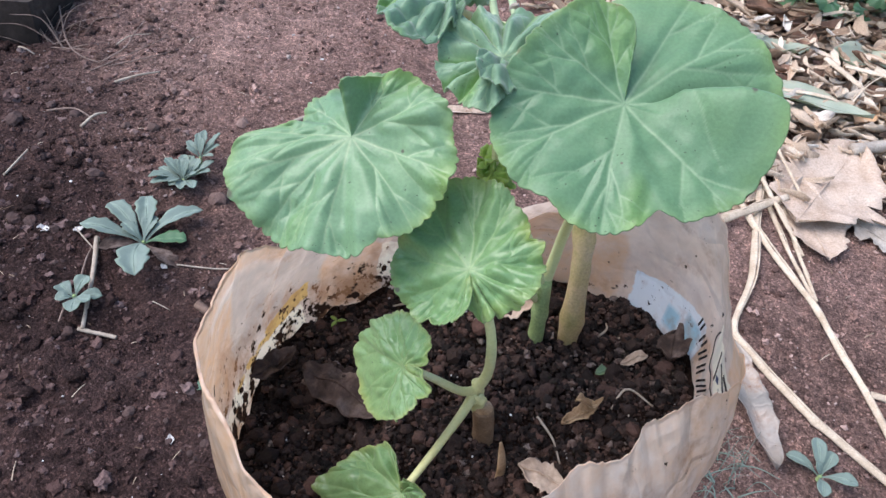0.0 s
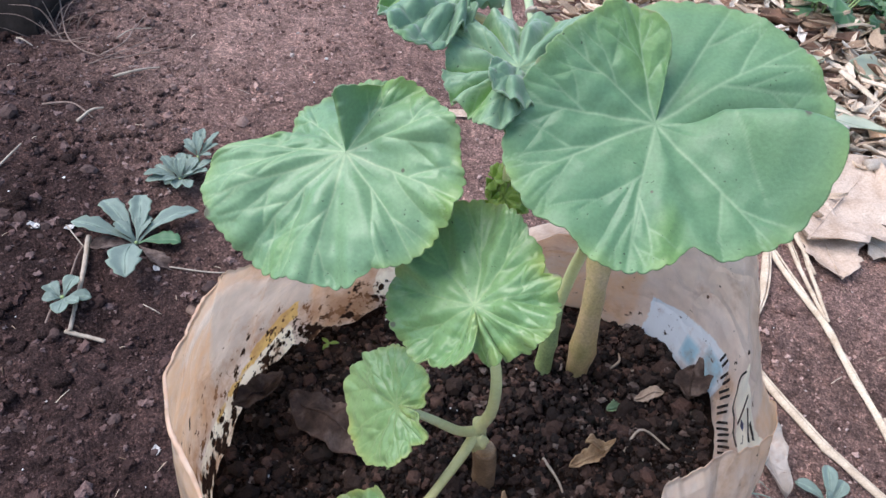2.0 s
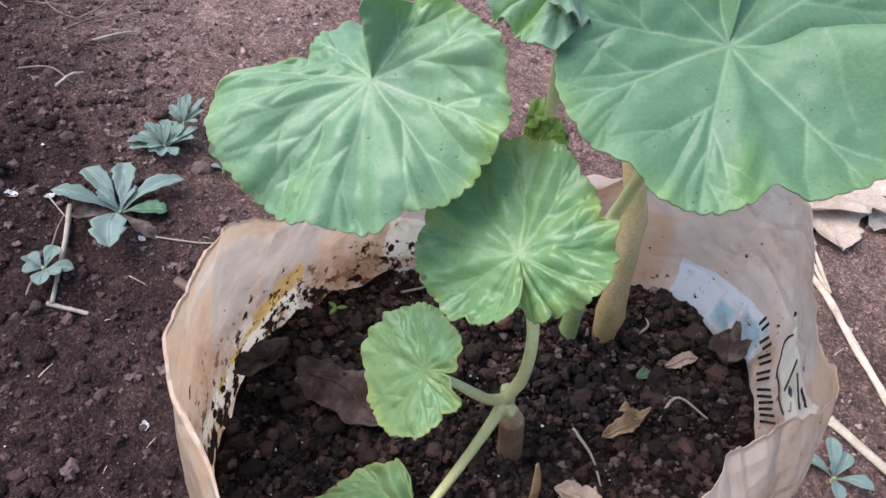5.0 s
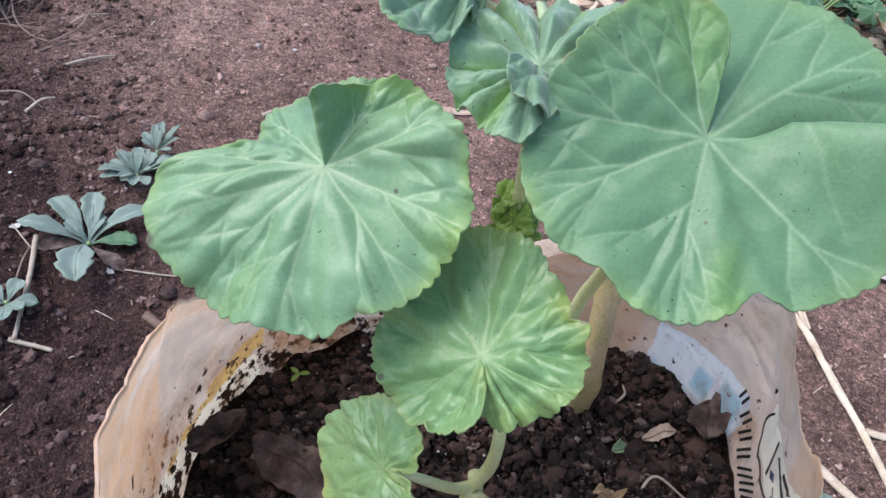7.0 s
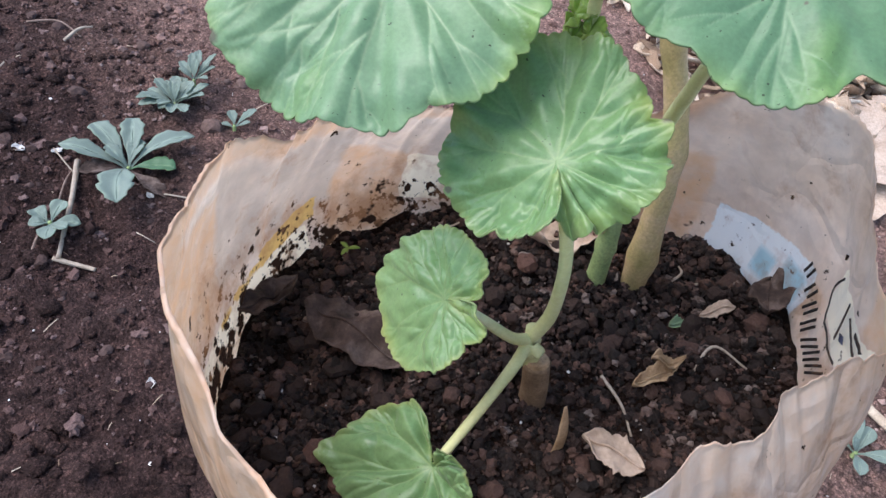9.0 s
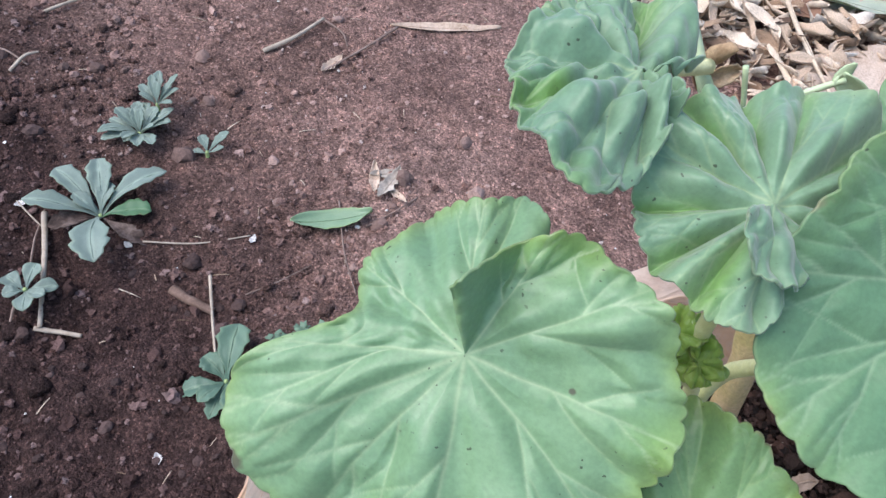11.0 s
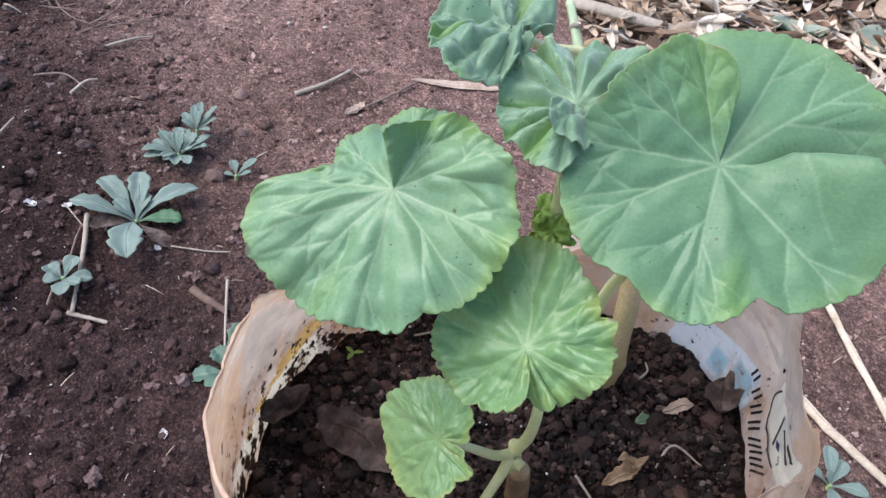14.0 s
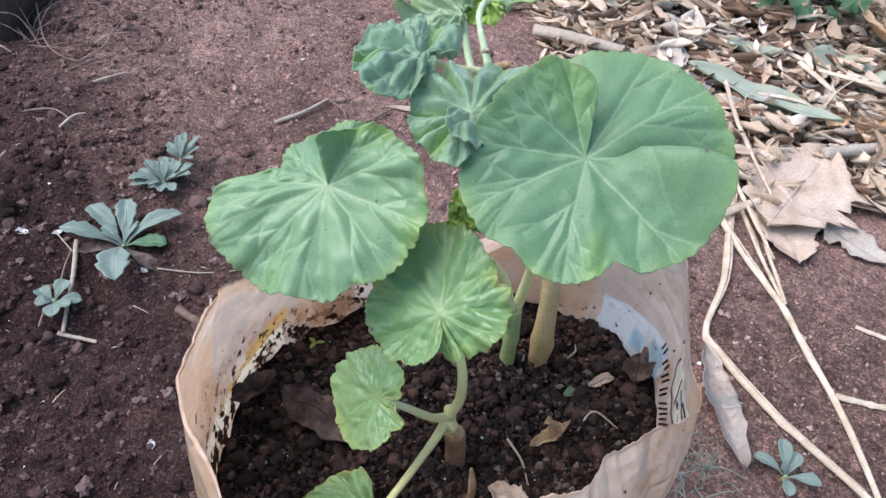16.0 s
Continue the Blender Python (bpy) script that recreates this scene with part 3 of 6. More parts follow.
verts, marks = [], {"dirt": [], "white": [], "ochre": [], "blue": [], "amber": [], "azure": [], "grey": []}
for f in levels:
    for k in range(NA):
        deg = 360 * k / NA
        verts.append(INV @ film_point(deg, f))
        left = 0.35 + 0.65 * block(deg, 0.5, 120, 245, (0, 0), (1, 1))
        marks["dirt"].append(left * max(0.0, 1 - abs(f) * 1.6) if f >= 0 else 0.15)
        marks["white"].append(max(block(deg, f, 168, 240, (-0.1, -0.1), (0.2, 0.1)), block(deg, f, 116, 142, (0.04, 0.1), (0.42, 0.5)),
                                  block(deg, f, -15, 8, (0.4, 0.3), (0.7, 0.52)), block(deg, f, 250, 335, (-0.3, -0.22), (-0.1, -0.02))))
        marks["ochre"].append(max(block(deg, f, 166, 184, (0.22, 0.16), (0.36, 0.26)), 0.7 * block(deg, f, 182, 200, (0.16, 0.1), (0.25, 0.16))))
        marks["blue"].append(block(deg, f, 15, 47, (-0.1, -0.1), (0.3, 0.24)))
        marks["azure"].append(1.3 * max(block(deg, f, 17, 25, (0.05, 0.05), (0.22, 0.22)), block(deg, f, 27, 33, (0.02, 0.02), (0.16, 0.16))))
        marks["grey"].append(0.85 * max(block(deg, f, 160, 236, (0.25, 0.3), (0.9, 0.86)), 0.3 * block(deg, f, 10, 34, (0.3, 0.3), (0.95, 0.95)), 0.8 * block(deg, f, 118, 146, (0.5, 0.5), (0.9, 0.9))))
        marks["amber"].append(0.75 * max(block(deg, f, 140, 163, (-0.1, -0.1), (0.5, 0.75)), block(deg, f, 50, 92, (-0.1, -0.1), (0.55, 0.8)), block(deg, f, 196, 262, (0.2, 0.1), (0.8, 1.2)), block(deg, f, 335, 352, (0.5, 0.5), (1.2, 1.2)), 0.75 * block(deg, f, 280, 338, (0.25, 0.4), (1.2, 1.2)), 0.7 * block(deg, f, -12, 16, (-0.2, 0.0), (0.4, 0.3)), 0.9 * block(deg, f, 134, 266, (0.86, 0.9), (1.2, 1.2))))
faces = grid_faces(len(levels), NA, True)
faces.append(tuple(range(NA - 1, -1, -1)))
shaped("wall", verts, faces, FILM, grow_bag, "creased translucent tan plastic wall with faded print", attrs=marks)


def stroke(name, pts, width, mat, label, off=-0.0012):
    """A printed stroke along (degrees, height) points on the film."""
    line = smooth_line([(a * 0.01, f, 0) for a, f in pts], 14)
    verts = []
    for k, p in enumerate(line):
        q = line[min(k + 1, 13)] - line[max(k - 1, 0)]
        q = Vector((-q.y, q.x, 0)).normalized() if q.length else Vector((0, 1, 0))
        for s in (-0.5, 0.5):
            verts.append(INV @ film_point((p.x + q.x * s * width * 0.35) * 100, p.y + q.y * s * width, off))
    return thicken(shaped(name, verts, grid_faces(14, 2), mat, grow_bag, label), 0.0003)


stroke("emblem_outline", [(-9, 0.4), (-3, 0.35), (3, 0.33), (7, 0.37), (8, 0.43), (6, 0.53)], 0.012, PRINT_DARK, "curved dark printed line")
stroke("emblem_line", [(-4, 0.43), (-3, 0.52), (-2, 0.61)], 0.022, PRINT_DARK, "dark printed stroke")
stroke("emblem_line", [(-12, 0.57), (-8, 0.6), (-5, 0.62)], 0.02, PRINT_DARK, "dark printed stroke")
stroke("emblem_line", [(-13, 0.63), (-11, 0.65), (-9, 0.65)], 0.025, PRINT_DARK, "dark printed stroke")
stroke("emblem_dot", [(-6.6, 0.49), (-5.4, 0.51)], 0.05, PRINT_BLUE_DARK, "dark blue printed dot")
for a, low, b, high in ((-4, 0.15, -8, 0.3), (0, 0.13, -4, 0.28), (4, 0.12, 0, 0.25), (8.5, 0.12, 5, 0.25), (12, 0.15, 9.5, 0.25), (14.5, 0.2, 13, 0.28), (18, 0.25, 17, 0.32)):
    for step in (-0.9, 0.9):
        stroke("print_bar", [(a + step, low), ((a + b) / 2 + step, (low + high) / 2), (b + step, high)], 0.018, PRINT_DARK, "")
stroke("print_bar", [(-13.5, 0.25), (-12.5, 0.3)], 0.018, PRINT_DARK, "")
for k in range(7):
    a = 262 + 6 * k
    stroke("print_bar", [(a, -0.24 + 0.008 * k), (a + 2.5, -0.2 + 0.008 * k)], 0.03, PRINT_DARK, "", off=0.0012)

# ---- potting soil in the bag ----
potting = thing("potting_soil", (POT.x, POT.y, 0.29), "dark brown lumpy potting soil filling the bag", "soil")
PINV = Matrix.Translation(potting.location).inverted()


def soil_top(x, y):
    d = Vector((x - POT.x, y - POT.y, 0))
    v = Vector((x, y, 0))
    h = soil_level(x, y) + 0.008 * noise.noise(v * 24) + 0.006 * noise.noise(v * 60) + 0.004 * noise.noise(v * 140)
    return h - 0.004 * (d.length / 0.1) ** 3


verts = []
for j in range(70):
    for k in range(260):
        a = 360 * k / 260
        r = (round_table(SOIL_R, a) + 0.0015) * (j / 69) ** 0.8 + 0.0004
        x, y = POT.x + r * math.cos(radians(a)), POT.y + r * math.sin(radians(a))
        verts.append(PINV @ Vector((x, y, soil_top(x, y))))
shaped("soil_surface", verts, grid_faces(70, 260, True) + [tuple(range(260))], PEAT, potting)


def in_pot(x, y, margin=0.004):
    d = Vector((x - POT.x, y - POT.y))
    return d.length < round_table(SOIL_R, math.degrees(math.atan2(d.y, d.x))) - margin


rng = np.random.default_rng(11)
def clod_mesh(name, mat, seed, darken=0.0):
    """One rounded, pitted lump of unit size."""
    base, f = BALLS[2]
    r = np.random.default_rng(seed)
    k = r.uniform(-1, 1, (5, 3)) * 2.2
    rough = 1 + 0.14 * np.sin(base @ k.T + r.uniform(0, 6.28, 5)).sum(1, keepdims=True) * 0.8 + r.uniform(-0.2, 0.2, (len(base), 1))
    v = base * rough * np.array([1.15, 1.0, 0.82])
    me = bpy.data.meshes.new(name)
    me.from_pydata(v.tolist(), [], f.tolist())
    at = me.attributes.new("darker", "FLOAT", "POINT")
    at.data.foreach_set("value", np.full(len(v), darken, dtype=np.float32))
    me.materials.append(mat)
    return me


def clods_on(parent, places, meshes, r):
    """Single lumps, each an object of its own under its support; alike ones share a mesh."""
    for x, y, z, size, k in places:
        ob = new("clod", meshes[k])
        ob.parent = parent
        ob.matrix_local = Matrix.Translation(Vector((x, y, z)) - parent.location) @ Euler((r.uniform(-0.5, 0.5), r.uniform(-0.5, 0.5), r.uniform(0, 6.28))).to_matrix().to_4x4() @ Matrix.Diagonal((size * r.uniform(0.85, 1.2), size, size * r.uniform(0.8, 1.1), 1))


lump_meshes = [clod_mesh("clod", POTTING_LUMP, 70 + k) for k in range(9)]
places, rnd = [], random.Random(12)
while len(places) < 290:
    x, y = rnd.uniform(-0.03, 0.2), rnd.uniform(0.2, 0.43)
    size = 0.0016 + 0.0024 * rnd.random() ** 2
    if in_pot(x, y, size + 0.002):
        places.append((x, y, soil_top(x, y) + 0.3 * size, size, rnd.randrange(9)))
clods_on(potting, places, lump_meshes, rnd)
for kinds, uneven, even in ((((500, 0.0014, 0.0026, 1.6),), 0.4, True), (((5600, 0.0008, 0.0017, 1.3), (9500, 0.0004, 0.0009, 1.0)), 0.75, False)):
    spots = []
    for number, low, high, power in kinds:
        made = 0
        while made < number:
            x, y = rng.uniform(-0.04, 0.22), rng.uniform(0.18, 0.44)
            if not in_pot(x, y, 0.002 + high * 0.5):
                continue
            r = low + (high - low) * rng.random() ** power
            spots.append((x, y, soil_top(x, y) + r * rng.uniform(0.1, 0.9), r))
            made += 1
    scatter("soil_lumps" if even else "soil_crumbs", spots, POTTING, "rounded dark brown lumps of potting soil" if even else "dark brown and black crumbs of potting soil", "soil lumps" if even else "soil crumbs", 0.9, uneven, rng=rng, fine=0.0011, smooth=even)
spots = []
while len(spots) < 40:
    x, y = rng.uniform(-0.04, 0.22), rng.uniform(0.2, 0.43)
    if in_pot(x, y, 0.006):
        spots.append((x, y, soil_top(x, y) + 0.0025, rng.uniform(0.0003, 0.0008)))
scatter("white_grit", spots, FLAKES, "tiny white grit grains in the potting soil", "grit", 0.6, rng=rng)


# ---- geranium leaves ----
def lobe_value(table, a, k):
    """Cubic interpolation of column k of an open table sorted by angle."""
    n = len(table)
    i = 0
    while i < n - 2 and a > table[i + 1][0]:
        i += 1
    f = (a - table[i][0]) / (table[i + 1][0] - table[i][0])
    p0, p1, p2, p3 = (table[max(0, min(n - 1, i + q))][k] for q in (-1, 0, 1, 2))
    v = 0.5 * (2 * p1 + (p2 - p0) * f + (2 * p0 - 5 * p1 + 4 * p2 - p3) * f * f + (3 * p1 - p0 - 3 * p2 + p3) * f**3)
    return max(min(p1, p2) - 2, min(max(p1, p2) + 2, v))


def rib_angles(a0, span, count, seed):
    rnd = random.Random(seed)
    return [a0 + span * (0.06 + 0.88 * k / (count - 1)) + rnd.uniform(-0.2, 0.2) * span * 0.9 / (count - 1) for k in range(count)]


def swell(x, y, scale, seed, waves=9):
    """A smooth, uneven field of hills and hollows between about -1 and 1."""
    rnd = random.Random(seed)
    out = 0.0
    for _ in range(waves):
        t, k, ph = rnd.uniform(0, 6.283), scale * rnd.uniform(0.55, 1.45), rnd.uniform(0, 6.283)
        out = out + np.sin(k * (math.cos(t) * x + math.sin(t) * y) + ph)
    return out / math.sqrt(waves)


def vein_net(vdirs, gaps, rnd):
    """The veins of a palmate blade on the unit disc: (rib, start, end, width, strength) for every short piece."""
    out = []

    def run(k, at, heading, length, width, force, bend, depth):
        steps = max(3, int(length / 0.07))
        forked = False
        first = at
        for q in range(steps):
            f = q / steps
            heading += radians(bend) / steps + radians(rnd.uniform(-3.5, 3.5))
            to = (at[0] + math.cos(heading) * length / steps, at[1] + math.sin(heading) * length / steps)
            out.append((k, at, to, width * (1 - 0.5 * f), force * (1 - 0.35 * f)))
            at = to
            if depth < 2 and rnd.random() < (0.75 if depth == 0 else 0.55) and math.hypot(*at) > 0.3 and q % 2 == (k % 2):
                turn = rnd.choice((-1, 1)) if not forked else -turn
                forked = True
                left = max(0.1, (1.02 - math.hypot(*at)) * rnd.uniform(0.75, 1.05))
                run(k, at, heading + turn * radians(rnd.uniform(24, 40)), left, width * 0.68, force * 0.78, -turn * rnd.uniform(4, 16), depth + 1)

    for k, v in enumerate(vdirs):
        run(k, (0.0, 0.0), radians(v), 0.99, 0.0125, rnd.uniform(0.75, 1.0), rnd.uniform(-9, 9), 0)
    return out


def geranium_leaf(centre, normal, lobes, mat, parent, label, seed=0, ribs=7, ruffle=1.0, quilt=1.0, cup=0.0, bend=1.6, tooth=0.03, teeth=56, fold=1.0, pleats=(), fresh=(), ridges=(), crease=0.0, nicks=(), spots=()):
    """A round, scalloped leaf blade. lobes: (degrees round the stalk, length and lift in millimetres) from one side of the notch to the other.
    ribs: the main veins' angles; pleats: folds (angle inside, angle at the edge, width, step); fresh: yellower sectors (angle, width, strength, inner radius); ridges: (angle inside, angle outside, width, height in mm);
    crease: depth in mm of the valley along each rib, for young leaves still folded; nicks: cuts in the edge (angle, width, share of the radius);
    spots: withered places (angle, distance and radius in mm)."""
    n = Vector(normal).normalized()
    e1 = (Vector((1, 0, 0)) - n * n.x).normalized()
    e2 = n.cross(e1)
    a0, a1 = lobes[0][0], lobes[-1][0]
    span = a1 - a0
    size = max(l[1] for l in lobes) * 0.001
    small = size < 0.01
    na, nr = (120, 16) if small else (max(260, int(span * 1.35)), 84)
    vdirs = sorted(rib_angles(a0, span, ribs, seed) if isinstance(ribs, int) else ribs)
    rnd = random.Random(seed * 7 + 5)
    gaps = []
    for k, v in enumerate(vdirs):
        near = [abs(v - w) for j, w in enumerate(vdirs) if abs(k - j) == 1]
        gaps.append(min(48.0, sum(near) / len(near)))
    inv = Matrix.Translation(parent.location).inverted()
    angle = np.linspace(a0, a1, na + 1)
    a = np.broadcast_to(angle[None, :], (nr + 1, na + 1))
    rho = np.broadcast_to(np.linspace(0, 1, nr + 1)[:, None] ** 0.9, (nr + 1, na + 1))
    r_edge = np.array([lobe_value(lobes, q, 1) * 0.001 for q in angle])[None, :]
    lift = np.array([lobe_value(lobes, q, 2) * 0.001 for q in angle])[None, :]
    ux, uy = rho * np.cos(np.radians(a)), rho * np.sin(np.radians(a))
    wv, close = np.zeros_like(ux), np.full(ux.shape, 9.0)
    for k, p, q, width, force in vein_net(vdirs, gaps, rnd):
        cols = np.where(np.abs(angle - vdirs[k]) < 75)[0]
        c0, c1 = cols[0], cols[-1] + 1
        dx, dy = q[0] - p[0], q[1] - p[1]
        x, y = ux[:, c0:c1] - p[0], uy[:, c0:c1] - p[1]
        f = np.clip((x * dx + y * dy) / (dx * dx + dy * dy), 0, 1)
        d2 = (x - f * dx) ** 2 + (y - f * dy) ** 2
        wv[:, c0:c1] = np.maximum(wv[:, c0:c1], force * np.exp(-d2 / width**2))
        close[:, c0:c1] = np.minimum(close[:, c0:c1], np.sqrt(d2) + 0.05 * (1 - force))
    wv = np.where(rho > 0.03, wv, 0.6)
    # how far from the nearest rib, 0 on it and 1 half way to the next
    dv = np.full(na + 1, 1.0)
    for k, v in enumerate(vdirs):
        dv = np.minimum(dv, np.abs(angle - v) / (gaps[k] * 0.5))
    dv = np.minimum(dv, 1.0)[None, :]
    # broad lobes parted by shallow nicks, and small rounded teeth
    drift = np.array([5.0 * noise.noise(Vector((q * 0.022, seed, 0))) + 1.5 * noise.noise(Vector((q * 0.07, seed, 3))) for q in angle])
    depth = np.array([0.6 + 0.9 * noise.noise(Vector((q * 0.06, seed, 9))) for q in angle])
    uneven = np.array([0.035 * noise.noise(Vector((q * 0.05, seed * 3.1, 4))) for q in angle])
    run = (angle - a0) / 360 * teeth * math.pi + drift
    scallop = np.abs(np.sin(run)) ** 0.6 * np.maximum(0.25, depth)
    nick = 0.02 * np.maximum(0.0, (dv[0] - 0.78) / 0.22) ** 2
    for at, wide, deep in nicks:
        nick = nick + deep * np.exp(-np.abs((angle - at) / wide) ** 1.4)
    edge = r_edge * (1 + rho**9 * (tooth * (scallop - 0.55) - nick + uneven)[None, :])
    r = edge * rho
    soft = np.clip((rho - 0.1) / 0.5, 0, 1)
    soft = soft * soft * (3 - 2 * soft)
    puff = 0.0014 * quilt * (size / 0.045) * (1 - np.exp(-((close / 0.065) ** 2))) * np.clip(rho * 3, 0, 1) * (1 - 0.35 * rho**4)
    bellow = 0.0012 * fold * (0.5 - 0.5 * np.cos(math.pi * dv)) * soft
    trough = -0.001 * crease * np.exp(-((dv / 0.3) ** 2)) * soft
    bumps = 0.0008 * quilt * swell(ux, uy, 9, seed + 1) * np.clip(rho * 2, 0, 1) + 0.0003 * quilt * swell(ux, uy, 24, seed + 2)
    phase = (a - a0) / span * 2 * math.pi
    wave = ruffle * 0.0011 * rho**2.4 * (np.sin(phase * len(vdirs) + seed) + 0.7 * np.sin(phase * len(vdirs) * 2.1 + 2 * seed))
    wave = wave + ruffle * 0.0018 * rho * swell(ux, uy, 3.6, seed + 3) + ruffle * 0.0005 * rho**8 * np.sin(run * 0.8 + seed)[None, :]
    h = lift * rho**bend + cup * size * rho**2 + puff + bellow + trough + bumps + wave
    for at, to, wide, high, *start in ridges:
        d = (a - at - (to - at) * rho) / wide
        grow = np.clip(rho / start[0], 0, 1) if start else soft
        h = h + 0.00048 * high * np.exp(-d * d) * grow * (1.0 - 0.3 * rho)
    turn = a
    for at, to, wide, deep, *tuck in pleats:
        d = (a - at - (to - at) * rho) / wide
        g = d * np.exp(-d * d) * np.clip((rho - 0.08) / 0.3, 0, 1)
        turn = turn - (tuck[0] if tuck else 2.3) * wide * g
        h = h - deep * g * np.minimum(1.0, rho * 1.4)
    base = np.array(inv @ Vector(centre))
    cx, cy = r * np.cos(np.radians(turn)), r * np.sin(np.radians(turn))
    verts = base + cx[..., None] * np.array(e1) + cy[..., None] * np.array(e2) + h[..., None] * np.array(n)
    side = np.minimum(a - a0, a1 - a) * math.pi / 180 * r
    rim = np.maximum(np.clip((rho - 0.82) / 0.18, 0, 1) ** 2, np.where(rho > 0.15, np.exp(-side / 0.002) * 0.8, 0.0))
    young = np.zeros_like(ux)
    for at, wide, power, inner in fresh:
        young = np.maximum(young, power * np.exp(-(((a - at) / wide) ** 2)) * np.clip((rho - inner) / 0.35, 0, 1))
    dead = np.zeros_like(ux)
    for at, far, wide in spots:
        d2 = (r * np.cos(np.radians(a)) - 0.001 * far * math.cos(radians(at))) ** 2 + (r * np.sin(np.radians(a)) - 0.001 * far * math.sin(radians(at))) ** 2
        dead = np.maximum(dead, np.where(np.abs(a - at) < 90, np.exp(-d2 / (0.001 * wide) ** 2), 0))
    ob = shaped("leaf", verts.reshape(-1, 3), grid_faces(nr + 1, na + 1), mat, parent, label, attrs={"vein": wv.ravel(), "rim": rim.ravel(), "fresh": young.ravel(), "dead": dead.ravel()})
    return thicken(ob, 0.0005)


geranium = thing("geranium", (0.1266, 0.3443, 0.298), "green geranium with round scalloped leaves growing from a bag", "potted plant")
GINV = Matrix.Translation(geranium.location).inverted()


def stalk(name, pts, r0, r1, mat, label="", n=20, rough=0.08, knots=()):
    v, f = tube(pts, r0, r1, n, 12, rough, knots=knots)
    return shaped(name, [GINV @ p for p in v], f, mat, geranium, label)


C_A, C_B, C_C = Vector((0.0312, 0.2757, 0.4413)), Vector((0.1158, 0.2888, 0.4628)), Vector((0.0775, 0.2564, 0.4112))
C_D, C_E, C_F, C_G = Vector((0.0587, 0.2538, 0.3624)), Vector((0.0756, 0.293, 0.4695)), Vector((0.0527, 0.3109, 0.4783)), Vector((0.0661, 0.233, 0.3149))
NODE = Vector((0.0867, 0.2777, 0.33))

geranium_leaf(C_A, (-0.156, -0.70, 0.697), [(-305, 20, -9), (-288, 29, -13), (-265, 28, -15), (-243, 26.5, -17), (-222, 26, -16), (-206, 26, -13), (-195, 24, -12), (-187, 23, -10), (-180, 27, -7), (-175, 33, -5), (-171, 39, -3), (-164, 43.5, -1),
              (-152, 46, 0), (-130, 44.5, 0), (-105, 42, 0), (-80, 40, -1), (-55, 38.3, -2), (-30, 38, -2), (-6, 37, -1), (22, 34.5, 3), (38, 31, 4), (50, 29, 4.5), (60, 26.5, 5), (70, 23, 6), (77, 19.8, 9), (83, 17, 14.5), (88, 15, 16.5), (94, 13.5, 14.5), (100, 12.5, 10.5)],
              LEAF_OLD, geranium, "broad pale green leaf with a folded lobe", 1, (-262, -216, -173, -150, -126, -88, -46, -8, 28, 62), 1.1, 0.9, tooth=0.045, teeth=62, fold=0.25, bend=1.3, nicks=((-62, 4, 0.06), (-101, 3, 0.05), (-150, 3, 0.03), (6, 4, 0.03), (-28, 3, 0.03), (40, 3, 0.025)),
              pleats=((-204, -190, 7, -0.003, 0.3),), ridges=((-168, -146, 8, 4.2), (-146, -132, 7, -2.6), (-98, -104, 10, 3.2), (-118, -116, 7, -3.0), (-84, -80, 7, -2.0), (-58, -66, 13, 3.0), (-26, -34, 9, -2.6), (32, 26, 15, 3.0), (4, 6, 9, -2.0), (76, 74, 8, -3.0)),
              spots=((-8, 19, 0.8), (-146, 46, 2.6)), fresh=((60, 26, 0.8, 0.55), (-15, 16, 0.8, 0.6), (-112, 10, 0.5, 0.4), (98, 8, 0.5, 0.1), (-150, 10, 0.4, 0.8)))
geranium_leaf(C_B, (-0.01, -0.607, 0.795), [(92, 17, 8), (94, 22, 10), (98, 25.5, 12), (105, 28.5, 13), (116, 32, 13), (148, 34.5, 10), (168, 37, 6), (184, 40.4, 3), (202, 43, 1), (227, 43.3, 0), (246, 41.5, 0), (257, 44, 0), (270, 44, 0), (283, 41.5, 0),
              (293, 37.5, 0), (304, 43, 0), (321, 46, 1), (334, 46.5, 3), (346, 44.5, 4), (354, 44, -2), (362, 47, -5), (375, 51, -5), (393, 51.5, -3), (409, 50, -4), (428, 48, -5), (441, 46, -6), (455, 45, -8), (469, 41, -9), (487, 34, -9), (500, 25, -8)],
              LEAF_DEEP, geranium, "largest leaf, flat grey-green disc with overlapping lobes", 2, (117, 148, 181, 211, 268, 318, 366, 400, 432, 466), 0.55, 0.7, tooth=0.03, teeth=66, fold=0.3, bend=1.25,
              pleats=((378, 350, 12, 0.024, 3.6),), ridges=((362, 337, 8, 4.5), (335, 314, 10, 1.5), (394, 366, 9, -5.0), (306, 294, 9, -2.8), (414, 392, 8, 5.0), (430, 412, 8, -4.0), (226, 222, 13, 2.0), (248, 256, 11, -1.8), (284, 282, 9, 2.0), (160, 164, 13, 1.6)),
              spots=((347, 34.5, 1.1), (275, 21, 0.6)), fresh=((112, 34, 0.75, 0.1), (166, 20, 0.4, 0.45), (283, 11, 0.7, 0.4), (345, 10, 0.5, 0.7), (240, 30, 0.3, 0.6)))
